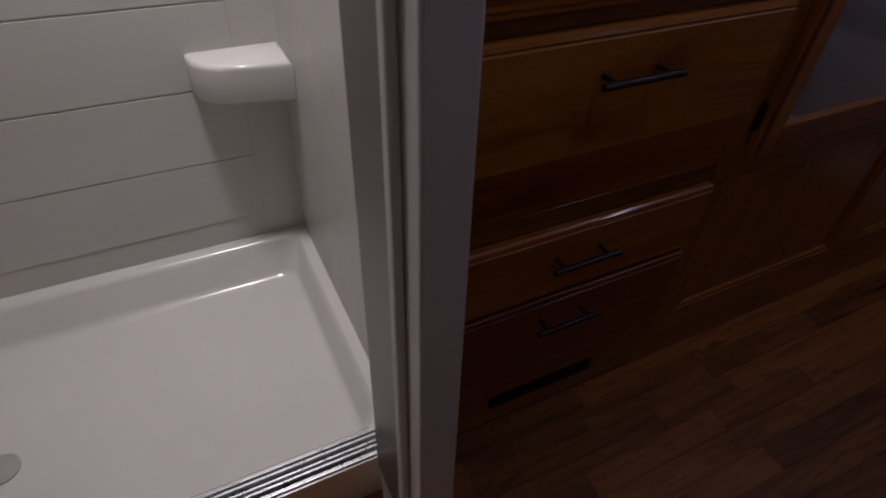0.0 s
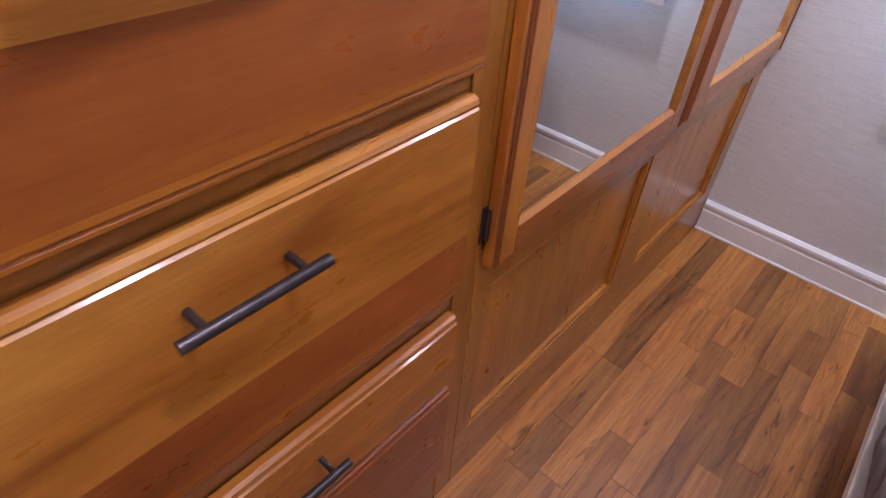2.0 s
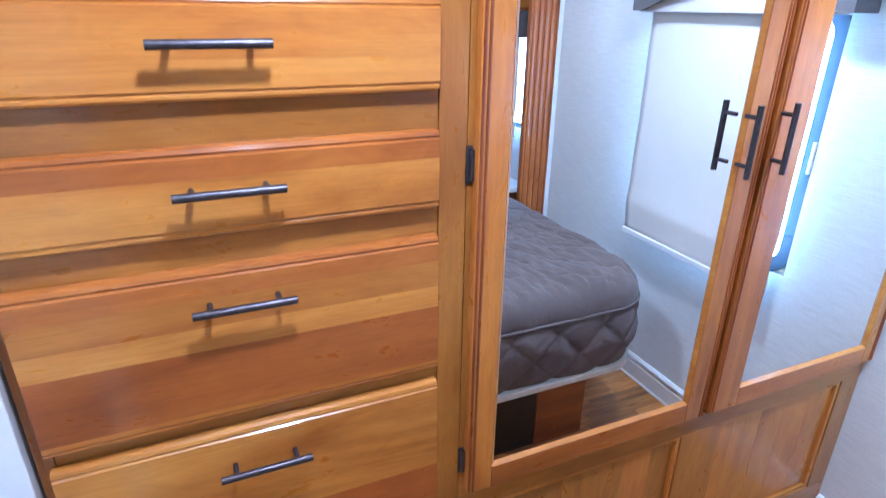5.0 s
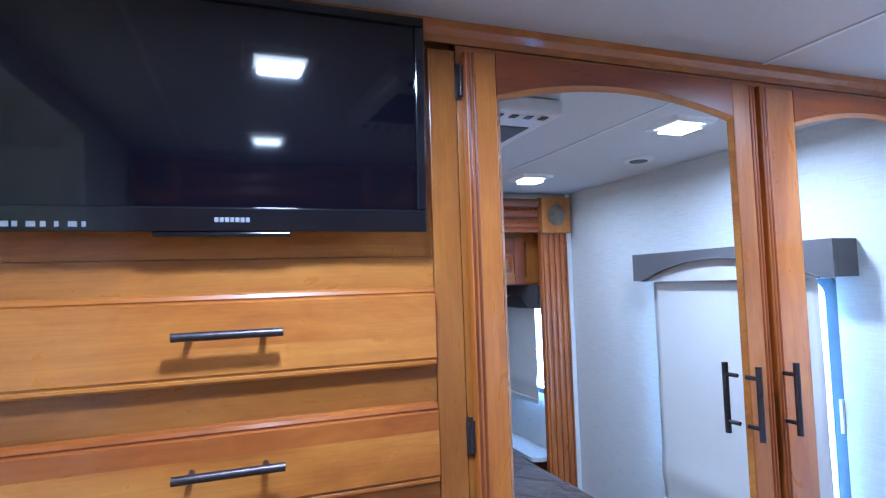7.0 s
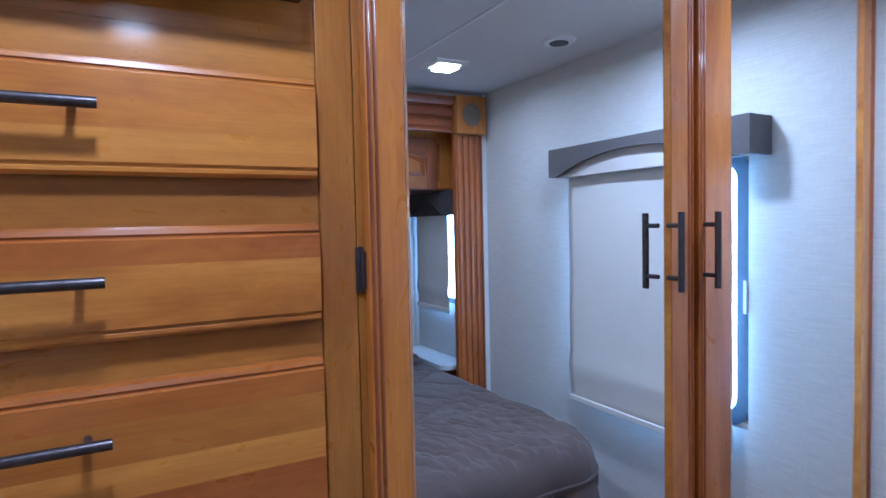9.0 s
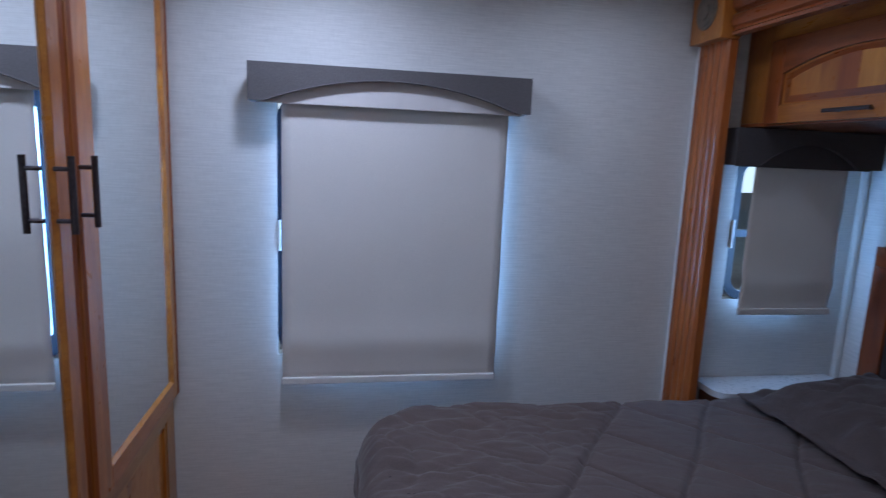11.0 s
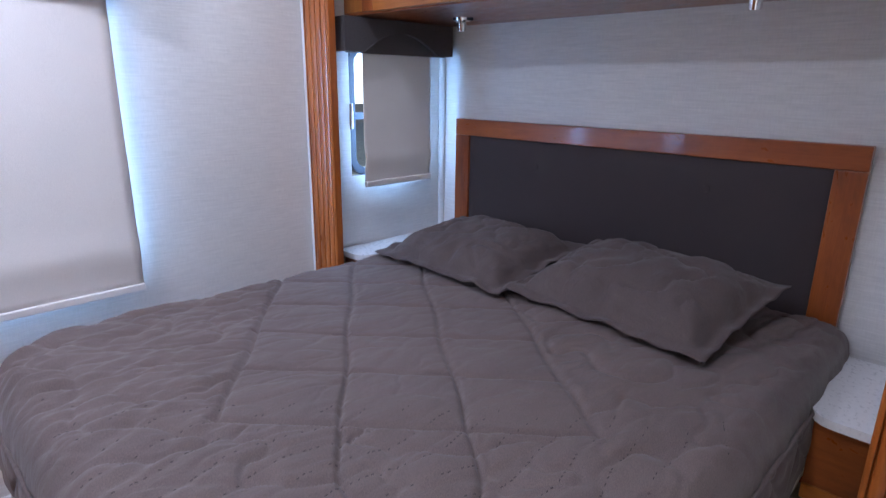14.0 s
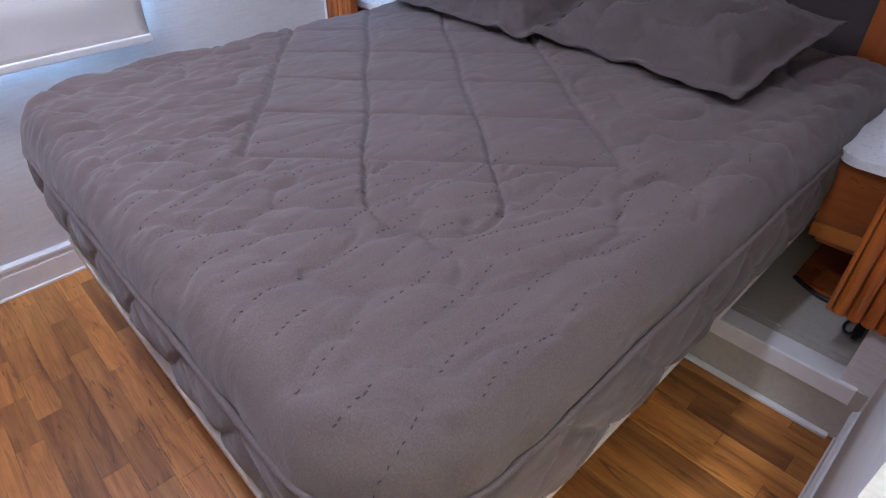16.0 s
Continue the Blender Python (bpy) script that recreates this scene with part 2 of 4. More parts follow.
LIT = glow("led_lens", (0.85, 0.93, 1.0), 22.0)
BRIGHT = glow("bright_daylight", (0.62, 0.84, 1.0), 3.8)
DARKMETAL = plain("anodised_channel", (0.20, 0.185, 0.18), 0.38, 0.5, 0.12, 90)
FASCIA = plain("cream_fascia", (0.66, 0.62, 0.60), 0.6, vary=0.03)
STEPCLOTH = plain("beige_step", (0.46, 0.425, 0.36), 0.7, vary=0.08, scale=60, bump=0.15)
MEDAL = plain("medallion", (0.20, 0.145, 0.105), 0.45, 0.2, 0.25, 60)
NSTOP = plain("nightstand_top", (0.74, 0.74, 0.74), 0.3, vary=0.05, scale=90)
SOIL = plain("gravel_ground", (0.17, 0.165, 0.155), 0.9, vary=0.25, scale=3)
WRITE = plain("grey_print", (0.24, 0.245, 0.26), 0.5, vary=0.02)
GRILLE = plain("dark_grille", (0.10, 0.10, 0.11), 0.6, vary=0.2)

# ---------------------------------------------------------------- mesh helpers


def thing(name, label, category, at=(0, 0, 0), group="", kind=""):
    ob = new(name)
    ob.empty_display_size = 0.05
    ob.location = at
    return tagged(ob, label, category, group, kind)


def part(name, bm, material, parent=None, label="", smooth=0):
    """Links a bmesh in world metres as one mesh object, under its parent if there is one."""
    mesh = bpy.data.meshes.new(name)
    bmesh.ops.recalc_face_normals(bm, faces=bm.faces)
    bm.to_mesh(mesh)
    bm.free()
    mesh.materials.append(material)
    if smooth:
        mesh.shade_smooth()
        if smooth < 180:
            mesh.set_sharp_from_angle(angle=radians(smooth))
    ob = new(name, mesh)
    if parent:
        hang(ob, parent)
    if label:
        tagged(ob, label)
    return ob


def base_of(ob):
    m = Matrix.Translation(ob.location)
    return base_of(ob.parent) @ ob.matrix_parent_inverse @ m if ob.parent else m


def hang(ob, parent):
    ob.parent = parent
    ob.matrix_parent_inverse = base_of(parent).inverted()


def structure(name, bm, material, label, smooth=0):
    return tagged(part(name, bm, material, None, "", smooth), label, name.split("_")[0], kind="structure")


def box(x0, x1, y0, y1, z0, z1, bevel=0.0, bm=None, seg=2):
    own = bm if bm is not None else bmesh.new()
    (x0, x1), (y0, y1), (z0, z1) = sorted((x0, x1)), sorted((y0, y1)), sorted((z0, z1))
    vs = [own.verts.new((x, y, z)) for x in (x0, x1) for y in (y0, y1) for z in (z0, z1)]
    fs = [own.faces.new([vs[k] for k in f]) for f in ((0, 1, 3, 2), (4, 6, 7, 5), (0, 4, 5, 1), (2, 3, 7, 6), (0, 2, 6, 4), (1, 5, 7, 3))]
    if bevel:
        edges = list({e for f in fs for e in f.edges})
        bmesh.ops.bevel(own, geom=edges, offset=bevel, segments=seg, affect="EDGES", profile=0.5)
    return own


def prism(points, axis, a, b, bm=None):
    """A polygon of the other two axes (in x, y, z order), drawn out along one axis from a to b."""
    own = bm if bm is not None else bmesh.new()
    i = "xyz".index(axis)

    def at(p, v):
        c = list(p)
        c.insert(i, v)
        return own.verts.new(c)
    lo, hi = [at(p, a) for p in points], [at(p, b) for p in points]
    n = len(points)
    own.faces.new(lo)
    own.faces.new(hi[::-1])
    for k in range(n):
        own.faces.new((lo[k], hi[k], hi[(k + 1) % n], lo[(k + 1) % n]))
    return own


def rod(p, q, r, sides=14, bm=None, cap=True, r2=None):
    own = bm if bm is not None else bmesh.new()
    p, q = Vector(p), Vector(q)
    m = Matrix.Translation((p + q) / 2) @ (q - p).to_track_quat("Z", "Y").to_matrix().to_4x4()
    bmesh.ops.create_cone(own, cap_ends=cap, segments=sides, radius1=r, radius2=r if r2 is None else r2, depth=(q - p).length, matrix=m)
    return own


def tube(points, r, sides=8):
    own = bmesh.new()
    rings = []
    for k, p in enumerate(points):
        d = (Vector(points[min(k + 1, len(points) - 1)]) - Vector(points[max(k - 1, 0)])).normalized()
        q = d.to_track_quat("Z", "Y")
        rings.append([own.verts.new(Vector(p) + q @ Vector((r * math.cos(2 * math.pi * s / sides), r * math.sin(2 * math.pi * s / sides), 0))) for s in range(sides)])
    for a, b in zip(rings, rings[1:]):
        for s in range(sides):
            own.faces.new((a[s], a[(s + 1) % sides], b[(s + 1) % sides], b[s]))
    own.faces.new(rings[0][::-1])
    own.faces.new(rings[-1])
    return own


def arc_points(cx, cy, rx, ry, a0, a1, n):
    return [(cx + rx * math.cos(radians(a0 + (a1 - a0) * k / n)), cy + ry * math.sin(radians(a0 + (a1 - a0) * k / n))) for k in range(n + 1)]


def bar_handle(parent, p, q, out, r=0.0062, stand=0.03):
    """A dark bar pull with two posts; p and q are the bar's ends, out the way from its board."""
    p, q, out = Vector(p), Vector(q), Vector(out)
    bm = rod(p, q, r, 16)
    along = (q - p).normalized()
    for end in (p + along * 0.024, q - along * 0.024):
        rod(end, end - out * stand, r * 0.72, 12, bm)
    return part("handle", bm, BRONZE, parent, "dark bronze bar pull", 40)

# ---------------------------------------------------------------- setting: floor, walls, ceiling
structure("backdrop", box(-30, 40, 9.0, 9.1, 0.9, 14), BRIGHT, "bright hazy daylight beyond the windows")
structure("ground", box(-300, 300, -300, 300, -1.02, -1.0), SOIL, "grey gravel ground outside the vehicle")
floor = structure("floor", box(-0.80, 1.80, -3.42, 0.05, -0.06, -0.004), JOINT, "brown wood-look plank floor with staggered strips")

structure("ceiling", box(-0.80, 1.80, -3.42, 0.05, CEIL, CEIL + 0.05), CEILING, "off-white vinyl ceiling panels with thin joints")
for jx in (-0.62, -1.86):
    structure("trim_ceiling_joint", box(0.0, 1.74, jx - 0.006, jx + 0.006, CEIL - 0.003, CEIL - 0.0005, 0.001), WHITE, "thin white batten over a ceiling joint")

# far wall with the window opening
WX0, WX1, WZ0, WZ1 = 0.333, 1.078, 0.775, 1.62
bm = box(-0.60, WX0, 0.0, 0.05, 0, CEIL)
box(WX1, 1.80, 0.0, 0.05, 0, CEIL, bm=bm)
box(WX0, WX1, 0.0, 0.05, 0, WZ0, bm=bm)
box(WX0, WX1, 0.0, 0.05, WZ1, CEIL, bm=bm)
structure("wall_north", bm, PAPER, "pale grey linen-textured wallpapered wall with a window")
# side wall round the slide-out's opening
SX, SY0, SY1, SZ0, SZ1, SB = 1.755, -0.085, -1.995, 0.17, 1.90, 2.40
bm = box(SX, SX + 0.045, SY0, 0.0, 0, CEIL)
box(SX, SX + 0.045, -2.065, SY1, 0, CEIL, bm=bm)
box(SX, SX + 0.045, SY1, SY0, SZ1, CEIL, bm=bm)
structure("wall_east", bm, PAPER, "pale wallpapered side wall framing the slide-out opening")
# slide-out shell
V0, V1, U0, U1 = 1.885, 2.215, 0.985, 1.50
bm = box(SX + 0.045, V0, SY0, SY0 + 0.04, SZ0, SZ1)
box(V1, SB + 0.04, SY0, SY0 + 0.04, SZ0, SZ1, bm=bm)
box(V0, V1, SY0, SY0 + 0.04, SZ0, U0, bm=bm)
box(V0, V1, SY0, SY0 + 0.04, U1, SZ1, bm=bm)
structure("wall_slide_end", bm, PAPER, "pale wallpapered end wall of the slide-out with a small window")
structure("wall_slide_back", box(SB, SB + 0.04, SY1, SY0, SZ0, SZ1), PAPER, "pale wallpapered wall behind the bed")
structure("wall_slide_other_end", box(SX + 0.045, SB + 0.04, SY1 - 0.04, SY1, SZ0, SZ1), PAPER, "pale wallpapered end wall of the slide-out")
structure("ceiling_slide", box(SX + 0.045, SB + 0.04, SY1 - 0.04, SY0 + 0.04, SZ1, SZ1 + 0.04), CEILING, "off-white ceiling of the slide-out")
slide_floor = structure("floor_slide", box(SX + 0.004, SB + 0.04, SY1 - 0.04, SY0 + 0.04, 0.0, SZ0), STEPCLOTH, "raised beige slide-out floor")
structure("trim_slide_corner", rod((SB - 0.012, SY0 - 0.012, SZ0), (SB - 0.012, SY0 - 0.012, 1.585), 0.014, 10), WHITE, "white corner bead of the slide-out")
structure("trim_corner_bead", box(1.735, 1.7545, -0.028, -0.001, 0.11, CEIL, 0.004), WHITE, "white corner bead beside the fluted pilaster")
# the wall towards the bathroom, with its doorway
PY0, PY1 = -2.065, -2.115
structure("wall_south", box(0.98, 1.80, PY1, PY0, 0, CEIL), PAPER, "pale wallpapered wall beside the doorway")
structure("wall_south_header", box(0.130, 0.98, PY1, PY0, 1.98, CEIL), PAPER, "wall strip over the doorway")
def leaning(bm, slope=0.072, about=0.60):
    """The wall end beside the shower is not quite plumb."""
    for v in bm.verts:
        v.co.x -= slope * (v.co.z - about)
    return bm


structure("trim_shower_channel", leaning(box(0.035, 0.160, PY1 - 0.007, PY1 - 0.0005, 0.16, 1.95, 0.002)), DARKMETAL, "dark anodised channel beside the shower door")
structure("trim_shower_bead", leaning(box(0.161, 0.182, PY1 - 0.014, PY1 - 0.0005, 0.0, 1.95, 0.004)), WHITE, "white bead beside the shower channel")
structure("door_jamb", leaning(box(0.198, 0.231, PY1 - 0.004, PY0 + 0.004, 0, 1.98, 0.004)), WHITE, "white door jamb between shower and bedroom")
structure("wall_jamb_stub", leaning(box(0.03, 0.198, PY1, PY0, 0, CEIL)), WHITE, "white wall end beside the shower")
structure("wall_west", box(-0.85, -0.80, -3.42, 0.05, 0, CEIL), PAPER, "plain wall behind the wardrobe")
structure("wall_bath_south", box(-0.80, 1.80, -3.47, -3.42, 0, CEIL), WHITE, "plain white bathroom wall")
structure("wall_bath_east", box(1.80, 1.85, -3.42, -2.06, 0, CEIL), WHITE, "plain white bathroom side wall")

# baseboards: a stepped moulding along the far wall and beside the doorway


def baseboard_profile(y, s):
    return [(y, 0.0), (y + s * 0.017, 0.0), (y + s * 0.017, 0.006), (y + s * 0.013, 0.010), (y + s * 0.013, 0.080), (y + s * 0.009, 0.084), (y + s * 0.009, 0.096), (y + s * 0.015, 0.100), (y + s * 0.014, 0.109), (y + s * 0.005, 0.118), (y, 0.118)]


structure("baseboard", prism(baseboard_profile(-0.0005, -1), "x", 0.002, SX, None), WHITE, "white stepped baseboard along the window wall")
structure("baseboard_south", prism(baseboard_profile(PY0 + 0.0005, 1), "x", 0.98, SX, None), WHITE, "white stepped baseboard beside the doorway")

# step up to the slide-out: riser, bright nosing strip, bottom bead
structure("step_riser", box(SX - 0.004, SX + 0.002, -2.06, -0.03, 0.0, 0.172), STEPCLOTH, "beige step riser under the slide-out")
structure("step_nosing", prism([(SX - 0.005, 0.126), (SX - 0.011, 0.126), (SX - 0.011, 0.174), (SX - 0.008, 0.178), (SX + 0.052, 0.178), (SX + 0.054, 0.1715), (SX - 0.005, 0.1725)], "y", -2.035, -0.09), WHITE, "white step nosing strip of the slide-out")
structure("step_bead", box(SX - 0.022, SX - 0.005, -2.035, -0.09, 0.0, 0.012, 0.003), WHITE, "white bead at the foot of the step")
structure("step_plate", box(SX + 0.087, SX + 0.105, -1.99, -1.70, SZ0 + 0.001, SZ0 + 0.004, 0.001), STEPCLOTH, "beige seam strip on the slide-out floor")

# ---------------------------------------------------------------- windows


def rv_window(name, wall_y, x0, x1, z0, z1, label, rim=0.028):
    w = thing(name, label, "window", ((x0 + x1) / 2, wall_y, z0), kind="structure")

    def rounded(x0, x1, z0, z1, r):
        return (arc_points(x1 - r, z1 - r, r, r, 0, 90, 6) + arc_points(x0 + r, z1 - r, r, r, 90, 180, 6)
                + arc_points(x0 + r, z0 + r, r, r, 180, 270, 6) + arc_points(x1 - r, z0 + r, r, r, 270, 360, 6))
    outer, inner = rounded(x0, x1, z0, z1, 0.07), rounded(x0 + rim, x1 - rim, z0 + rim, z1 - rim, 0.05)
    bm = bmesh.new()
    n = len(outer)
    rows = [[bm.verts.new((x, y, z)) for x, z in ring] for ring, y in ((outer, wall_y + 0.003), (inner, wall_y + 0.003), (inner, wall_y + 0.045), (outer, wall_y + 0.045))]
    for a, b in ((0, 1), (1, 2), (2, 3), (3, 0)):
        for k in range(n):
            bm.faces.new((rows[a][k], rows[a][(k + 1) % n], rows[b][(k + 1) % n], rows[b][k]))
    part("window_frame", bm, WINFRAME, w, "dark rounded window frame")
    zm = (z0 + z1) / 2 - 0.02
    part("crossbar", box(x0 + 0.02, x1 - 0.02, wall_y + 0.018, wall_y + 0.034, zm - 0.014, zm + 0.014, 0.003), WINFRAME, w)
    for a, b in ((z0 + 0.02, zm - 0.012), (zm + 0.012, z1 - 0.02)):
        pane = part("pane", box(x0 + 0.02, x1 - 0.02, wall_y + 0.024, wall_y + 0.028, a, b), GLASS, w)
        pane.visible_shadow = False
    part("latch", box(x0 + 0.002, x0 + 0.012, wall_y - 0.008, wall_y + 0.0025, zm - 0.05, zm + 0.05, 0.002), WHITE, w, "white latch")
    return w


rv_window("window_1", 0.0, WX0, WX1, WZ0, WZ1, "bedroom window with a dark rounded frame behind a shade", 0.040)
rv_window("window_2", SY0, V0, V1, U0, U1, "small slide-out window with a dark rounded frame")


def roller_shade(name, x0, x1, y, z0, z1, label, flap=0.13):
    s = thing(name, label, "roller shade", ((x0 + x1) / 2, y, z0))
    bm = bmesh.new()
    nx, nz = 24, 30
    rows = []
    for j in range(nz + 1):
        z = z0 + (z1 - z0) * j / nz
        row = []
        for i in range(nx + 1):
            u = i / nx
            w = 0.0025 * math.sin(u * 9 + j * 0.2) * (1 - j / nz) + 0.004 * (abs(u - 0.5) * 2) ** 3 * (1 - j / nz)
            w -= 0.009 * math.exp(-((z - z0 - flap) / (0.35 * flap)) ** 2)
            w += 0.004 * noise.noise(Vector((u * 2.5, z * 5.0, x0 * 3)))
            row.append((x0 + (x1 - x0) * u, y + w, z))
        rows.append(row)
    for dy, flip in ((0, False),):
        vs = [[bm.verts.new(p) for p in r] for r in rows]
        for j in range(nz):
            for i in range(nx):
                bm.faces.new((vs[j][i], vs[j][i + 1], vs[j + 1][i + 1], vs[j + 1][i]))
    cloth = part("shade_cloth", bm, SHADE, s, "cream woven roller cloth", 180)
    solid = cloth.modifiers.new("thick", "SOLIDIFY")
    solid.thickness = 0.0012
    part("hem_bar", box(x0 - 0.002, x1 + 0.002, y - 0.009, y + 0.005, z0 - 0.012, z0 + 0.012, 0.004), HEM, s, "white hem bar")
    part("roller", rod((x0, y + 0.012, z1 + 0.012), (x1, y + 0.012, z1 + 0.012), 0.018, 16), SHADE, s, "", 40)
    return s


roller_shade("roller_shade", 0.352, 1.066, -0.05, 0.702, 1.60, "cream roller shade drawn down over the large window")
roller_shade("roller_shade", 1.912, 2.274, SY0 - 0.055, 0.955, 1.50, "cream roller shade drawn down over the small window", 0.10)


def window_valance(name, x0, x1, y0, y1, z0, z1, rise, cloth, label, inset):
    """A padded pelmet whose lower edge rises in a flat arch between two ears."""
    v = thing(name, label, "valance", ((x0 + x1) / 2, y1, z0))
    xa, xb = x0 + inset, x1 - inset
    arch = [(xb + (xa - xb) * k / 20, z0 + rise * (1 - (2 * k / 20 - 1) ** 2)) for k in range(21)]
    part("face", prism([(x0, z1), (x0, z0)] + arch[::-1] + [(x1, z0), (x1, z1)], "y", y0, y0 + 0.018), cloth, v)
    for a in (x0, x1 - 0.018):
        part("return", box(a, a + 0.018, y0 + 0.018, y1, z0, z1, 0.002), cloth, v)
    part("top", box(x0 + 0.018, x1 - 0.018, y0 + 0.018, y1, z1 - 0.015, z1), cloth, v)
    piping = [(p[0], y0 - 0.0005, p[1]) for p in arch]
    part("piping", tube(piping, 0.003, 6), cloth, v)
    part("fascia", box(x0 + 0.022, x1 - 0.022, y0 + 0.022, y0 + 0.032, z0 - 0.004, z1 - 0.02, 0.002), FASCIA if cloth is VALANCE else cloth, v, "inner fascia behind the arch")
    return v


window_valance("window_valance", 0.262, 1.122, -0.105, -0.001, 1.592, 1.702, 0.075, VALANCE, "grey padded valance with an arched lower edge", 0.045)
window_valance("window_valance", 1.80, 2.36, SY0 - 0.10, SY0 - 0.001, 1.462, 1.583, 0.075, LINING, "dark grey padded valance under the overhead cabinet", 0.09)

# ---------------------------------------------------------------- dresser with six drawers and a television
DL, DR, CZ = -2.022, -1.335, 2.0
dresser = thing("dresser", "honey-stained wooden built-in dresser with six drawers", "dresser", (-0.25, -1.68, 0))
part("carcass", box(-0.55, -0.025, DL, DR - 0.001, 0.0, CEIL - 0.001), WOOD["olive", "z"], dresser)
part("stile", box(-0.025, 0.0, DL, DL + 0.024, 0, CEIL - 0.05, 0.002), WOOD["olive", "z"], dresser)
part("stile", box(-0.025, 0.0, -1.385, DR, 0, CEIL - 0.05, 0.002), WOOD["olive", "z"], dresser)
for z0, z1 in ((0.0, 0.142), (0.40, 0.455), (0.585, 0.665), (0.94, 1.0), (1.225, 1.305), (1.405, 1.49), (1.59, 1.655)):
    part("rail", box(-0.025, -0.002, DL + 0.0245, -1.3855, z0, z1, 0.001), WOOD["olive", "y"], dresser)
part("television_panel", box(-0.025, -0.008, DL + 0.0245, -1.3855, 1.656, 2.02), WOOD["honey", "y"], dresser)


def drawer(z0, z1, y0, y1, boards, handle_z):
    """A slab front of glued boards with a moulded upper edge. boards: shares of the height from below, with their tone."""
    body = box(-0.02, -0.001, y0 + 0.02, y1 - 0.02, z0 + 0.01, z1 - 0.01)
    front = part("drawer", body, WOOD["honey", "y"], dresser)
    z = z0
    for k, (share, tone) in enumerate(boards):
        top = z1 if k == len(boards) - 1 else z + share * (z1 - z0)
        left = [(0.0, z), (0.012, z), (0.0175, z + 0.004), (0.018, z + 0.008), (0.0165, z + 0.0095), (0.0165, z + 0.0115), (0.020, z + 0.014)] if k == 0 else [(0.0, z), (0.020, z)]
        right = [(0.020, top - 0.015), (0.0165, top - 0.0125), (0.0165, top - 0.0105), (0.0185, top - 0.0085), (0.0165, top - 0.003), (0.011, top), (0.0, top)] if k == len(boards) - 1 else [(0.020, top), (0.0, top)]
        b = part("board", prism(left + right, "y", y0, y1), WOOD[tone, "y"], front)
        z = top
    if handle_z:
        bar_handle(front, (0.052, -1.778, handle_z), (0.052, -1.633, handle_z), (1, 0, 0))


DY0, DY1 = -2.004, -1.392
drawer(1.478, 1.606, DY0, DY1, [(0.40, "pale"), (0.60, "honey")], 1.549)
drawer(1.293, 1.420, DY0, DY1, [(0.66, "pale"), (0.34, "amber")], 1.362)
drawer(0.984, 1.245, DY0, DY1, [(0.08, "honey"), (0.42, "rust"), (0.15, "pale"), (0.18, "honey"), (0.17, "amber")], 1.190)
drawer(0.655, 0.957, DY0, DY1, [(0.10, "amber"), (0.262, "red"), (0.638, "pale")], 0.892)
drawer(0.440, 0.604, DY0, DY1, [(0.45, "honey"), (0.55, "honey")], 0.542)
drawer(0.140, 0.428, DY0, DY1, [(0.38, "red"), (0.62, "red")], 0.372)
vent_thing = thing("floor_vent", "black rectangular air vent in the dresser's plinth", "vent", (0, -1.68, 0.06))
part("frame", box(-0.0015, 0.004, -1.824, -1.54, 0.068, 0.122, 0.001), BLACK, vent_thing)
for k in range(4):
    part("slat", box(0.004, 0.007, -1.82, -1.544, 0.074 + k * 0.012, 0.079 + k * 0.012), BLACK, vent_thing)

# ---------------------------------------------------------------- mirrored wardrobe
wardrobe = thing("wardrobe", "honey-stained wooden wardrobe with two arched mirror doors", "wardrobe", (-0.25, -0.67, 0))
part("carcass", box(-0.55, -0.028, DR, -0.002, 0.0, CEIL - 0.001), WOOD["olive", "z"], wardrobe)
WY = [DR + 0.001, -1.29, -0.70, -0.565, -0.08, -0.002]
for a, b in ((WY[0], WY[1]), (WY[2], WY[3]), (WY[4], WY[5])):
    part("stile", box(-0.026, 0.0, a, b, 0.1755, 0.585, 0.0015), WOOD["olive", "z"], wardrobe)
part("bottom_rail", box(-0.026, 0.0, WY[0], WY[5], 0.0, 0.175, 0.0015), WOOD["olive", "y"], wardrobe)
part("middle_rail", box(-0.026, 0.0, WY[0], WY[5], 0.5855, 0.72, 0.0015), WOOD["olive", "y"], wardrobe)
part("top_rail", box(-0.026, 0.0, WY[0], WY[5], 1.955, 2.0205, 0.0015), WOOD["honey", "y"], wardrobe)
part("stile", box(-0.026, 0.0, WY[0], -1.262, 0.7205, 1.9545, 0.001), WOOD["olive", "z"], wardrobe)
part("stile", box(-0.026, 0.0, -0.70, -0.56, 0.7205, 1.9545, 0.001), WOOD["olive", "z"], wardrobe)
part("stile", box(-0.026, 0.0, -0.06, WY[5], 0.7205, 1.9545, 0.001), WOOD["olive", "z"], wardrobe)
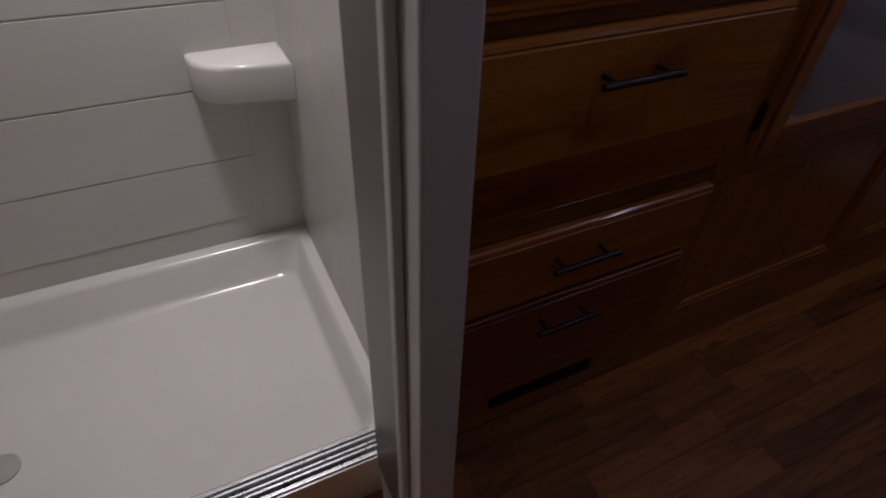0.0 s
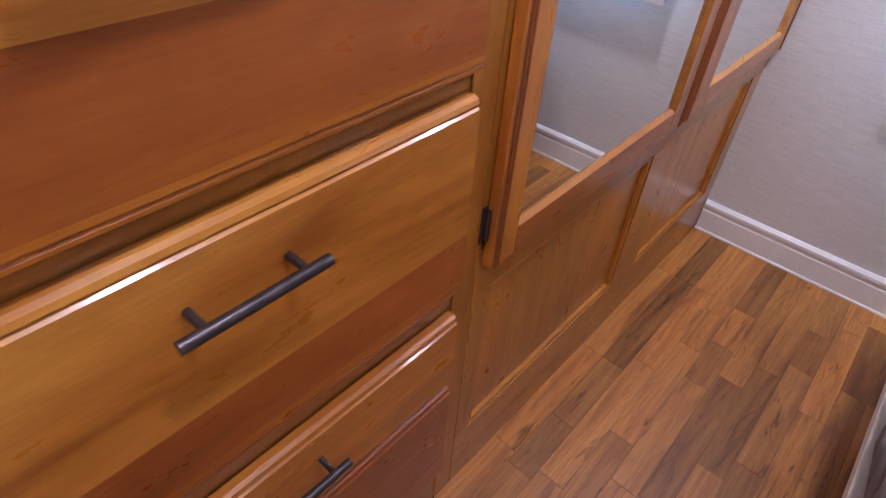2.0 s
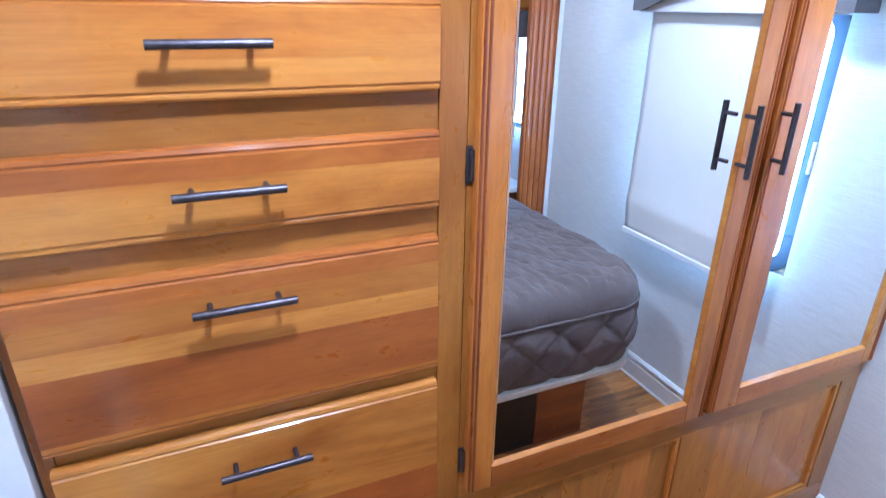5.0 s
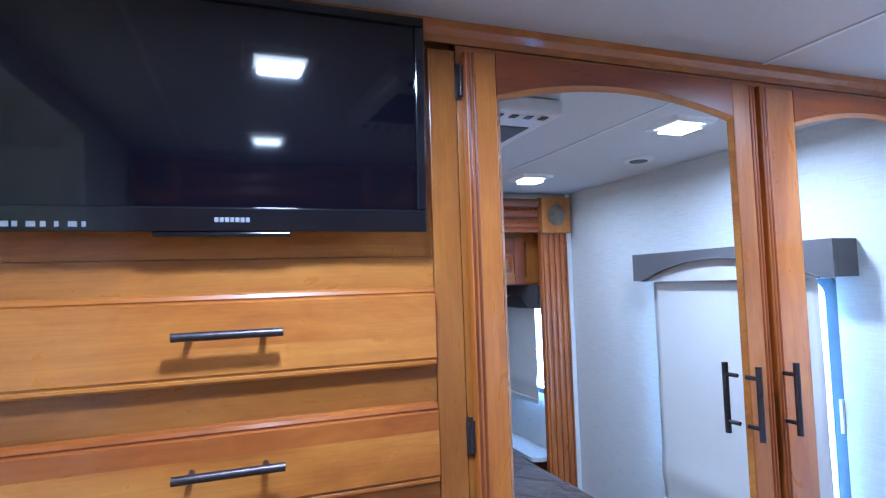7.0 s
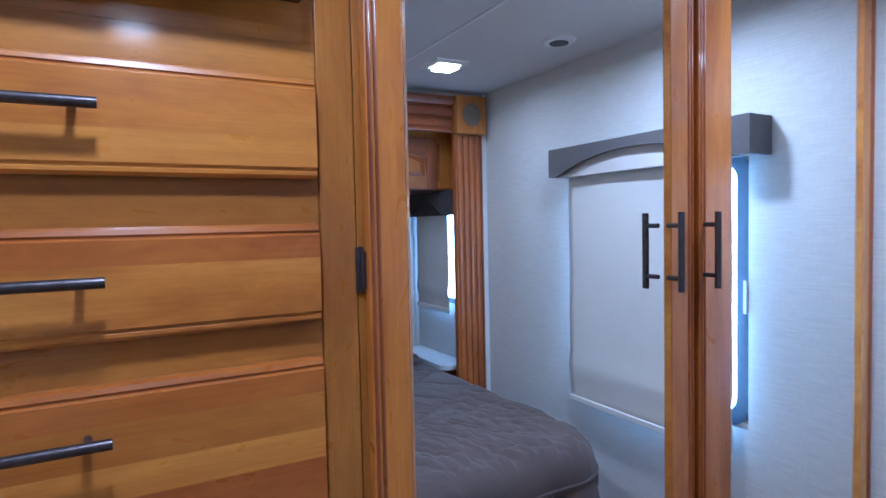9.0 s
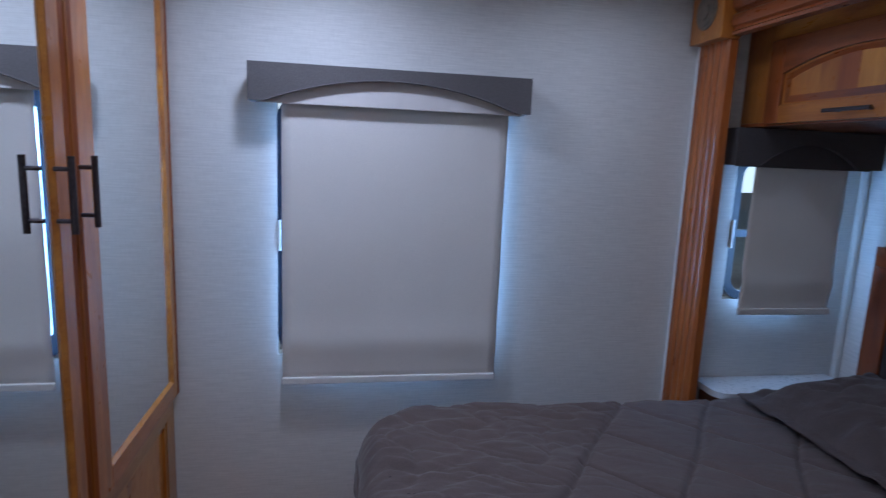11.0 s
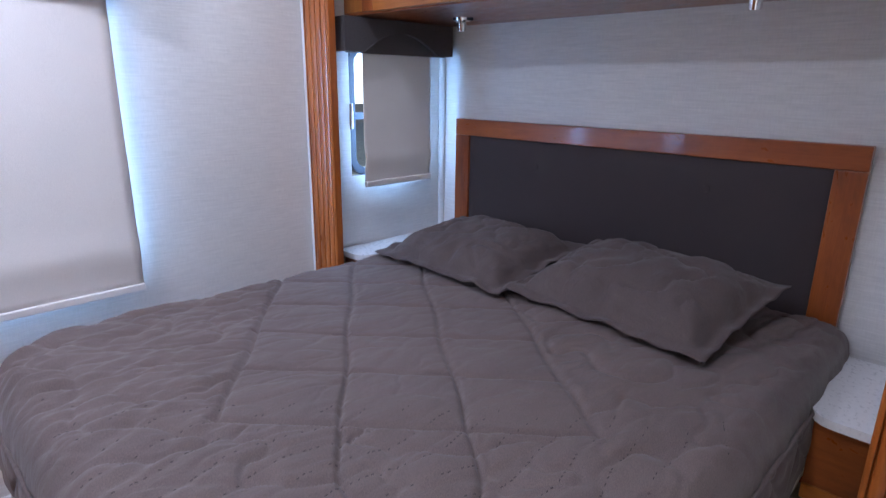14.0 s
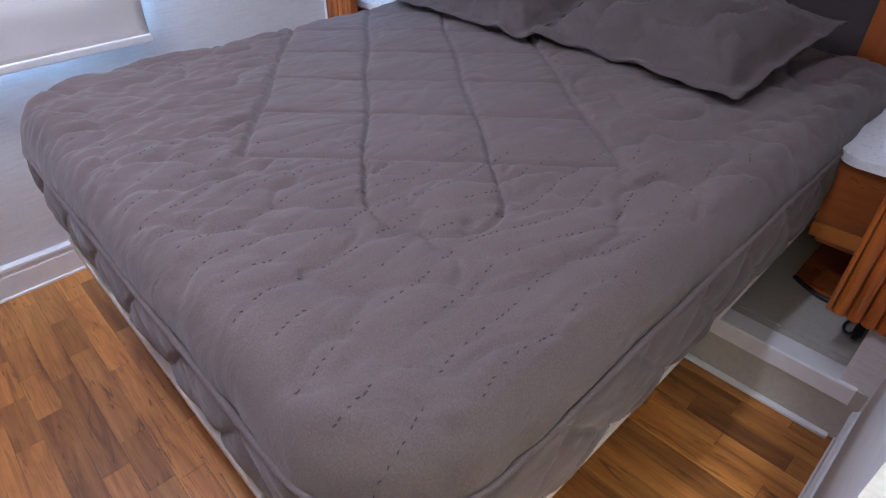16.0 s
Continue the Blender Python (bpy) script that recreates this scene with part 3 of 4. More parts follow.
for a, b in ((WY[1], WY[2]), (WY[3], WY[4])):
    # recessed panel of upright boards in a bevelled frame
    rnd = random.Random(int(abs(a) * 100))
    y = a
    while y < b - 0.001:
        w = min(rnd.choice((0.07, 0.09, 0.11, 0.13)), b - y)
        if b - y - w < 0.03:
            w = b - y
        tone = rnd.choice(("honey", "olive", "honey", "pale"))
        part("board", box(-0.024, -0.014, y, y + w - 0.0006, 0.17, 0.59), WOOD[tone, "z"], wardrobe)
        y += w
    for p in ([(a, 0.175), (b, 0.175), (b - 0.012, 0.187), (a + 0.012, 0.187)], [(a, 0.585), (b, 0.585), (b - 0.012, 0.573), (a + 0.012, 0.573)]):
        part("bead", prism(p, "x", -0.0135, -0.004), WOOD["pale", "y"], wardrobe)
    for p in ([(a, 0.175), (a, 0.585), (a + 0.012, 0.573), (a + 0.012, 0.187)], [(b, 0.175), (b, 0.585), (b - 0.012, 0.573), (b - 0.012, 0.187)]):
        part("bead", prism(p, "x", -0.0135, -0.004), WOOD["honey", "z"], wardrobe)


def mirror_door(y0, y1, my0, my1, handle_y, hinge_side):
    z0, z1, mz0, mz1, rise = 0.655, 2.005, 0.709, 1.932, 0.036
    t0, t1 = 0.001, 0.021
    door = part("door", box(0.0005, 0.004, y0 + 0.03, y1 - 0.03, z0 + 0.03, 1.90), WOOD["honey", "z"], wardrobe, "door with an arched mirror")
    n = 24
    arch = [(my1 + (my0 - my1) * k / n, mz1 + rise * (1 - (2 * k / n - 1) ** 2)) for k in range(n + 1)]
    part("door_rail", prism([(my0, z1), (my0, mz1)] + arch[::-1][1:-1] + [(my1, mz1), (my1, z1)], "x", t0, t1), WOOD["red", "y"], door)
    part("door_rail", box(t0, t1, my0, my1, z0, mz0, 0.0015), WOOD["amber", "y"], door)
    for a, b, tone in ((y0, my0, "honey"), (my1, y1, "honey")):
        part("door_stile", box(t0, t1, a, b, z0, z1, 0.003), WOOD[tone, "z"], door)
    # routed lines along the outer edges
    for yy, s in ((y0, 1), (y1, -1)):
        bm = bmesh.new()
        for k in range(2):
            c = yy + s * (0.006 + k * 0.009)
            rod((t1 - 0.0005, c, z0 + 0.004), (t1 - 0.0005, c, z1 - 0.004), 0.0032, 8, bm)
        part("edge_bead", bm, WOOD["red", "z"], door, "", 40)
    # sloping bead round the glass
    bm = bmesh.new()
    path = [(my0, mz0), (my1, mz0)] + [p for p in arch]
    inset = []
    cy, cz = (my0 + my1) / 2, 1.3
    for (yy, zz) in path:
        inset.append((yy + (0.008 if yy < cy else -0.008) * (1 if abs(yy - cy) > 0.02 else 0), zz + (0.008 if zz < cz else -0.008)))
    a = [bm.verts.new((t1 - 0.001, *p)) for p in path]
    b = [bm.verts.new((0.0125, *p)) for p in inset]
    c = [bm.verts.new((0.004, *p)) for p in path]
    for k in range(len(path)):
        k2 = (k + 1) % len(path)
        bm.faces.new((a[k], a[k2], b[k2], b[k]))
        bm.faces.new((b[k], b[k2], c[k2], c[k]))
    part("glass_bead", bm, WOOD["pale", "y"], door)
    part("mirror", prism(path, "x", 0.0045, 0.012), MIRROR, door, "clear mirror glass with an arched top")
    bar_handle(door, (0.053, handle_y, 1.284), (0.053, handle_y, 1.428), (1, 0, 0))
    for hz in (0.735, 1.355, 1.955):
        yy = y0 - 0.007 if hinge_side < 0 else y1 + 0.007
        bm = box(0.0005, 0.004, yy - 0.006, yy + 0.006, hz - 0.032, hz + 0.032, 0.0015)
        rod((0.006, yy + 0.004, hz - 0.026), (0.006, yy + 0.004, hz + 0.026), 0.0045, 10, bm)
        part("hinge", bm, BRONZE, door, "dark bronze hinge", 40)


mirror_door(-1.325, -0.667, -1.267, -0.731, -0.742, -1)
mirror_door(-0.652, -0.012, -0.556, -0.062, -0.645 + 0.004, 1)
bm = prism([(-0.026, CEIL - 0.0005), (-0.026, 2.031), (0.002, 2.021), (0.003, 2.034), (0.008, 2.046), (0.009, CEIL - 0.0005)], "y", DL, -0.002)
structure("trim_wardrobe_crown", bm, WOOD["honey", "y"], "honey wood crown moulding under the ceiling")

# ---------------------------------------------------------------- television
tv = thing("television", "black flat-screen television mounted above the drawers", "television", (0.03, -1.712, 1.69))
TY0, TY1, TZ0, TZ1 = -2.018, -1.412, 1.692, 2.030
part("back_cover", box(-0.008, 0.035, TY0 + 0.02, TY1 - 0.02, TZ0 + 0.02, TZ1 - 0.02, 0.008), BLACK, tv)
for a in ((TY0, TY1, TZ0, TZ0 + 0.034), (TY0, TY1, TZ1 - 0.016, TZ1), (TY0, TY0 + 0.016, TZ0 + 0.034, TZ1 - 0.016), (TY1 - 0.016, TY1, TZ0 + 0.034, TZ1 - 0.016)):
    part("bezel", box(0.030, 0.052, *a, 0.0025), GLOSS_BLACK, tv)
part("screen", box(0.036, 0.0475, TY0 + 0.0145, TY1 - 0.0145, TZ0 + 0.0325, TZ1 - 0.0145), SCREEN, tv, "glossy dark screen")
part("chin", box(0.028, 0.050, -1.80, -1.62, TZ0 - 0.007, TZ0 - 0.0005, 0.002), GLOSS_BLACK, tv)
bm = bmesh.new()
for k in range(7):
    box(0.0515, 0.0526, -1.722 + k * 0.0068, -1.7165 + k * 0.0068, TZ0 + 0.013, TZ0 + 0.0195, bm=bm)
part("nameplate", bm, WRITE, tv, "small pale nameplate marks")
bm = bmesh.new()
for k, w in enumerate((0.012, 0.014, 0.012, 0.006, 0.01, 0.006, 0.005, 0.01, 0.005)):
    box(0.0515, 0.0526, -2.000 + k * 0.015, -2.000 + k * 0.015 + w, TZ0 + 0.006, TZ0 + 0.013, bm=bm)
part("button_marks", bm, WRITE, tv, "small pale button marks")
tv.rotation_euler = (0, radians(2.0), 0)

# ---------------------------------------------------------------- slide-out front: pilasters, header, rosettes


def pilaster(name, y0, y1, z0, z1, label):
    """A fluted board: four rounded reeds with grooves between."""
    pts = [(1.7545, y0), (1.728, y0)]
    n = 4
    w = (y1 - y0 - 0.024) / n
    pts += [(1.724, y0 + 0.004), (1.724, y0 + 0.010)]
    for k in range(n):
        a = y0 + 0.012 + k * w
        pts += [(1.733, a)]
        pts += [(1.724 - 0.004 * math.sin(math.pi * j / 4), a + w * (0.12 + 0.76 * j / 4)) for j in range(5)]
    pts += [(1.733, y1 - 0.012), (1.724, y1 - 0.010), (1.724, y1 - 0.004), (1.728, y1), (1.7545, y1)]
    return tagged(part(name, prism(pts, "z", z0, z1), WOOD["rust", "z"], None, "", 30), label, "pilaster", kind="structure")


pilaster("pilaster", -0.192, -0.034, SZ0 + 0.2, 1.852, "fluted honey wood pilaster beside the slide-out")
pilaster("pilaster", -2.045, -1.905, 0.365, 1.852, "fluted honey wood pilaster beside the slide-out")
hp = [(1.7545, 1.858), (1.722, 1.858), (1.718, 1.866), (1.726, 1.872), (1.726, 1.878), (1.716, 1.884), (1.712, 1.900), (1.716, 1.916), (1.726, 1.922), (1.726, 1.928),
      (1.716, 1.934), (1.710, 1.950), (1.712, 1.966), (1.724, 1.972), (1.724, 1.978), (1.708, 1.986), (1.698, 2.006), (1.690, 2.012), (1.690, 2.024), (1.7545, 2.024)]
header = thing("slide_header", "fluted honey wood header over the slide-out with rosettes", "header trim", (1.72, -1.04, 1.855))
part("moulding", prism(hp, "y", -1.875, -0.205), WOOD["red", "y"], header, "", 30)
for c in (-0.117, -1.04, -1.963):
    hw = 0.084 if abs(c + 1.04) > 0.1 else 0.118
    block = part("rosette_block", box(1.684, 1.7545, c - hw, c + hw, 1.850, 2.034, 0.004), WOOD["honey", "z"], header)
    bm = bmesh.new()
    for r, x0, x1 in ((1.0, 1.680, 1.6845), (0.8, 1.676, 1.6801), (0.45, 1.673, 1.6761)):
        prism(arc_points(c, 1.942, hw * 0.62 * r, 0.056 * r, 0, 345, 23), "x", x0, x1, bm)
    part("medallion", bm, MEDAL, block, "dull bronze oval medallion", 30)

# ---------------------------------------------------------------- overhead cabinet of the slide-out
CB, CT, CX = 1.588, SZ1 - 0.003, 1.872
cabinet = thing("overhead_cabinet", "honey wooden overhead cabinet with arched raised-panel doors", "cabinet", (2.13, -1.04, CB))
part("body", box(CX + 0.016, SB - 0.001, SY1 + 0.001, SY0 - 0.001, CB + 0.012, CT), WOOD["red", "y"], cabinet)
part("bottom_board", box(CX + 0.0, SB - 0.001, SY1 + 0.001, SY0 - 0.001, CB, CB + 0.0115, 0.002), WOOD["red", "y"], cabinet)
for a, b in ((SY0 - 0.001, -0.20), (-0.885, -1.15), (-1.86, SY1 + 0.001)):
    part("stile", box(CX, CX + 0.0155, b, a, CB + 0.012, CT, 0.001), WOOD["honey", "z"], cabinet)
for z0, z1 in ((CB + 0.012, 1.63), (1.82, CT)):
    for a, b in ((-0.2005, -0.8845), (-1.1505, -1.8595)):
        part("rail", box(CX, CX + 0.0155, b, a, z0, z1), WOOD["honey", "y"], cabinet)
# narrow middle panel
for y0, y1, z0, z1, axis in ((-1.112, -1.068, 1.606, 1.845, "z"), (-0.962, -0.918, 1.606, 1.845, "z"), (-1.0675, -0.9625, 1.606, 1.652, "y"), (-1.0675, -0.9625, 1.800, 1.845, "y")):
    part("middle_frame", box(CX - 0.016, CX - 0.0005, y0, y1, z0, z1, 0.002), WOOD["honey", axis], cabinet)
part("middle_field", box(CX - 0.005, CX - 0.0005, -1.0675, -0.9625, 1.6525, 1.7995), WOOD["amber", "z"], cabinet)


def lift_door(y0, y1, h0, h1):
    """A lift-up door: frame with an arched upper rail round a bevelled, glued-up raised panel."""
    z0, z1, f0, f1 = 1.594, 1.845, CX - 0.021, CX - 0.001
    p0, p1, q0, q1, rise = y0 + 0.062, y1 - 0.062, 1.648, 1.742, 0.046
    d = part("door", box(f0 + 0.010, f1, y0 + 0.03, y1 - 0.03, z0 + 0.03, z1 - 0.02), WOOD["honey", "y"], cabinet)
    n = 20
    arch = [(p1 + (p0 - p1) * k / n, q1 + rise * (1 - (2 * k / n - 1) ** 2)) for k in range(n + 1)]
    part("door_rail", prism([(p0, z1), (p0, q1)] + arch[::-1][1:-1] + [(p1, q1), (p1, z1)], "x", f0, f1 - 0.001), WOOD["red", "y"], d)
    part("door_rail", box(f0, f1 - 0.001, p0, p1, z0, q0, 0.002), WOOD["honey", "y"], d)
    for a, b in ((y0, p0), (p1, y1)):
        part("door_stile", box(f0, f1 - 0.001, a, b, z0, z1, 0.003), WOOD["red", "z"], d)
    # bevel and field
    outer = [(p0, q0), (p1, q0)] + arch
    m = 0.034
    inner = [(p0 + m, q0 + m * 0.75), (p1 - m, q0 + m * 0.75)] + [(p1 - m + (p0 - p1 + 2 * m) * k / n, q1 - m * 0.6 + rise * (1 - (2 * k / n - 1) ** 2)) for k in range(n + 1)]
    bm = bmesh.new()
    a = [bm.verts.new((f0 + 0.012, *p)) for p in outer]
    b = [bm.verts.new((f0 + 0.0045, *p)) for p in inner]
    for k in range(len(outer)):
        bm.faces.new((a[k], a[(k + 1) % len(a)], b[(k + 1) % len(a)], b[k]))
    part("panel_bevel", bm, WOOD["red", "y"], d)
    rnd = random.Random(int(abs(y0) * 77))
    y, end = p0 + m, p1 - m
    while y < end - 0.002:
        w = min(rnd.choice((0.05, 0.065, 0.08)), end - y)
        def top(v):
            k = (v - (p0 + m)) / (p1 - p0 - 2 * m)
            return q1 - m * 0.6 + rise * (1 - (2 * k - 1) ** 2)
        pts = [(y, q0 + m * 0.75), (y + w, q0 + m * 0.75)] + [(y + w * (1 - k / 4), top(y + w * (1 - k / 4))) for k in range(5)]
        part("board", prism(pts, "x", f0 + 0.0044, f0 + 0.009), WOOD[rnd.choice(("honey", "pale", "honey", "red")), "z"], d)
        y += w
    bar_handle(d, (f0 - 0.030, h0, 1.6175), (f0 - 0.030, h1, 1.6175), (-1, 0, 0), 0.0055)


lift_door(-0.889, -0.220, -0.636, -0.488)
lift_door(-1.845, -1.142, -1.537, -1.392)


def reading_light(y):
    r = thing("reading_light", "small chrome swivel reading light under the cabinet", "reading light", (2.172, y, CB), "reading lights")
    part("base", rod((2.172, y, CB - 0.010), (2.172, y, CB - 0.0003), 0.034, 22, r2=0.036), CHROME, r, "", 40)
    part("arm", rod((2.172, y, CB - 0.02), (2.172, y, CB - 0.008), 0.006, 10), CHROME, r, "", 40)
    part("head", rod((2.176, y + 0.003, CB - 0.044), (2.170, y, CB - 0.014), 0.016, 18, r2=0.018), CHROME, r, "", 40)
    part("switch", box(2.166, 2.178, y - 0.052, y - 0.037, CB - 0.012, CB - 0.0003, 0.002), BLACK, r)


reading_light(-0.413)
reading_light(-1.440)

structure("trim_corner", box(0.0295, 0.0335, -2.0645, -2.0225, 0.0, CEIL), WHITE, "white filler strip between dresser and partition")

# ---------------------------------------------------------------- bed
BX0, BX1, BY0, BY1, BTOP = 0.592, 2.350, -1.768, -0.258, 0.712
bed = thing("bed", "platform bed with rounded corners and a wooden base", "bed", (1.5, -0.985, 0))
part("base_panel", box(0.70, 0.72, -1.42, -1.20, 0.0, 0.35), WOOD["red", "y"], bed)
part("base_panel", box(0.70, 0.72, -0.68, -0.46, 0.0, 0.35), WOOD["red", "y"], bed)
part("base_panel", box(0.70, 0.72, -1.1995, -0.6805, 0.30, 0.35), WOOD["red", "y"], bed)
part("base_side", box(0.7205, SX - 0.03, -0.48, -0.46, 0.0, 0.35), WOOD["red", "x"], bed)
part("base_side", box(0.7205, SX - 0.03, -1.42, -1.40, 0.0, 0.35), WOOD["red", "x"], bed)
# a black sheet stands for the shade inside the base's front opening
part("base_cavity", box(0.706, 0.712, -1.1995, -0.6805, 0.0, 0.2995), BLACK, bed, "black sheet for the shade inside the bed base's opening")


def rounded_outline(x0, x1, y0, y1, r, step=0.012):
    """Rounded at the foot, square at the head; starts at the head."""
    pts = []

    def line(a, b):
        n = max(2, int((Vector(b) - Vector(a)).length / step))
        pts.extend([tuple(Vector(a).lerp(Vector(b), k / n)) for k in range(n)])
    line((x1, y0), (x0 + r, y0))
    pts.extend(arc_points(x0 + r, y0 + r, r, r, 270, 180, int(r * 1.57 / step))[:-1])
    line((x0, y0 + r), (x0, y1 - r))
    pts.extend(arc_points(x0 + r, y1 - r, r, r, 180, 90, int(r * 1.57 / step))[:-1])
    line((x0 + r, y1), (x1, y1))
    line((x1, y1), (x1, y0))
    return pts


platform = prism(rounded_outline(0.588, SX + 0.5, -1.755, -0.262, 0.19, 0.04), "z", 0.3505, 0.373)
part("platform", platform, plain("pale_platform", (0.62, 0.55, 0.47), 0.6), bed, "pale board with rounded corners")

mattress = thing("mattress", "mattress hidden under the quilted comforter", "mattress", (1.5, -0.985, 0.3735))
part("core", prism(rounded_outline(BX0 + 0.06, BX1 - 0.01, BY0 + 0.05, BY1 - 0.05, 0.14, 0.05), "z", 0.3735, BTOP - 0.06), WHITE, mattress)


def seg_dist(x, y, ax, ay, bx, by):
    dx, dy = bx - ax, by - ay
    k = min(1, max(0, ((x - ax) * dx + (y - ay) * dy) / (dx * dx + dy * dy)))
    return math.hypot(x - ax - k * dx, y - ay - k * dy)


# diamond quilting over the head half, looped ends and wandering stitching towards the foot


ROW = 0.064
SHOULDER = 0.082


def wander(x, y):
    """Signed way to the nearest of the wavy stitched channels that run along the bed."""
    v = (y + 0.024 * math.sin(x * 10 + y * 3) + 0.011 * math.sin(x * 23 + y * 8) + 0.02 * noise.noise(Vector((x * 4, y * 4, 1)))) / ROW
    return (v - round(v)) * ROW


def near_line(v, first, gap):
    k = (v - first) / gap
    return abs(k - round(k)) * gap


def quilt_height(x, y):
    a, b = 0.788 * x - 0.616 * y, 0.746 * x + 0.666 * y
    wob = 0.005 * math.sin(b * 14 + a * 5)
    # the diamonds fill one medallion; two of its lines close in a loop towards the foot
    centre, gap = 1.6655, 0.2400
    inside = abs(a - centre) < 1.56 * gap and b > -0.02
    d = 9.0
    if inside:
        d = min(near_line(a + wob, centre + gap / 2, gap), near_line(b + wob, 0.0, 0.205))
    else:
        for line in (-1.5, 1.5):
            if b > 0:
                d = min(d, abs(a - centre - line * gap))
        if b > -0.13:
            d = min(d, abs(abs(a - centre) - gap / 2))
        else:
            d = min(d, abs(math.hypot(a - centre, b + 0.13) - gap / 2))
        if abs(a - centre) < 1.6 * gap:
            d = min(d, abs(b))
    g = -0.0105 * math.exp(-(d / 0.0055) ** 2) + 0.0060 * min(1, d / 0.08) ** 0.7
    loose = 0.25 if inside else 1.0
    m = wander(x, y)
    g -= 0.0022 * loose * math.exp(-(m / 0.006) ** 2)
    # meandering quilting lines with puffs between them
    s, t = x * 0.94 - y * 0.34, x * 0.34 + y * 0.94
    worm = noise.noise(Vector((s * 5.0 + 2.0, t * 8.5, 3.0))) + 0.25 * noise.noise(Vector((x * 17, y * 17, 8.0)))
    g += loose * (0.0066 * min(1, abs(worm) / 0.30) - 0.0055 * math.exp(-(worm / 0.045) ** 2))
    # creases drawn along the bed, soft puckers everywhere
    fold = noise.noise(Vector((s * 5.0, t * 15.0, 0.0)))
    g += (0.4 + 0.6 * loose) * (0.0068 * fold - 0.0042 * math.exp(-((fold - 0.12) / 0.07) ** 2))
    g += 0.0016 * noise.noise(Vector((x * 26, y * 33, 5.0)))
    # gathers running in from the edge at the foot
    e = x - BX0
    if e < 0.6:
        pull = math.exp(-(e / 0.26) ** 2) * min(1, max(0.15, (y + 1.35) / 0.6))
        v = y * 26 + 3.0 * noise.noise(Vector((x * 4, y * 3, 11.0))) - e * 9
        g += 0.0200 * pull * noise.noise(Vector((v, e * 3.0, 13.0)))
    return g


def comforter_mesh():
    outline = rounded_outline(BX0, BX1, BY0, BY1, 0.19, 0.0075)
    yc = (BY0 + BY1) / 2
    n = len(outline)
    centre = [(min(max(x, BX0 + 0.76), BX1 - 0.6), yc) for x, y in outline]
    rings = []
    low = 0.376
    run = 0.0
    along = []
    for k in range(n):
        along.append(run)
        run += (Vector(outline[(k + 1) % n]) - Vector(outline[k])).length
    normals = []
    for k in range(n):
        t = (Vector(outline[(k + 1) % n]) - Vector(outline[k - 1])).normalized()
        normals.append(Vector((-t.y, t.x)))
    inward = Vector((1.5, yc)) - Vector(outline[n // 3])
    if normals[n // 3].dot(inward) > 0:
        normals = [-v for v in normals]
    bm = bmesh.new()
    side_rows = 44
    for j in range(side_rows + 1):
        f = j / side_rows
        z = low + (BTOP - SHOULDER - low) * f
        ring = []
        for k, (x, y) in enumerate(outline):
            s = along[k]
            bulge = 0.012 * math.sin(math.pi * min(1, f * 1.1)) - 0.014 * (1 - f) ** 2
            q = min(abs((s + z) % 0.19 - 0.095), abs((s - z) % 0.19 - 0.095))
            puff = 0.005 * min(1, q / 0.05) - 0.006 * math.exp(-(q / 0.007) ** 2)
            # corded seam between the top and the drop
            seam = -0.009 * math.exp(-((z - 0.606) / 0.006) ** 2)
            wr = 0.007 * noise.noise(Vector((s * 9, z * 12, 2.0))) + 0.003 * noise.noise(Vector((s * 25, z * 30, 7.0)))
            o = bulge + (puff if z < 0.606 else 0) + seam + wr
            hem = 0.010 * noise.noise(Vector((s * 4.0, 0.0, 9.0))) * (1 - f) * 2
            ring.append(bm.verts.new((x + normals[k].x * o, y + normals[k].y * o, z + hem)))
        rings.append(ring)
    # rounded shoulder, then the top towards the middle
    top_rows = 135
    for j in range(1, top_rows + 1):
        f = (j / top_rows)
        ring = []
        for k, (x, y) in enumerate(outline):
            reach = math.hypot(centre[k][0] - x, centre[k][1] - y)
            px, py = x + (centre[k][0] - x) * f, y + (centre[k][1] - y) * f
            d = reach * f
            r = SHOULDER
            drop = r - math.sqrt(max(0, r * r - (r - min(d, r)) ** 2))
            z = BTOP - drop + quilt_height(px, py) * min(1, d / 0.05)
            z += 0.006 * min(1, d / 0.5)
            ring.append(bm.verts.new((px, py, z)))
        rings.append(ring)
    for a, b in zip(rings, rings[1:]):
        for k in range(n):
            k2 = (k + 1) % n
            bm.faces.new((a[k], a[k2], b[k2], b[k]))
    bmesh.ops.remove_doubles(bm, verts=bm.verts, dist=0.0004)
    return bm


comforter = thing("comforter", "taupe quilted comforter spread smoothly over the bed", "comforter", (1.5, -0.985, 0.45))


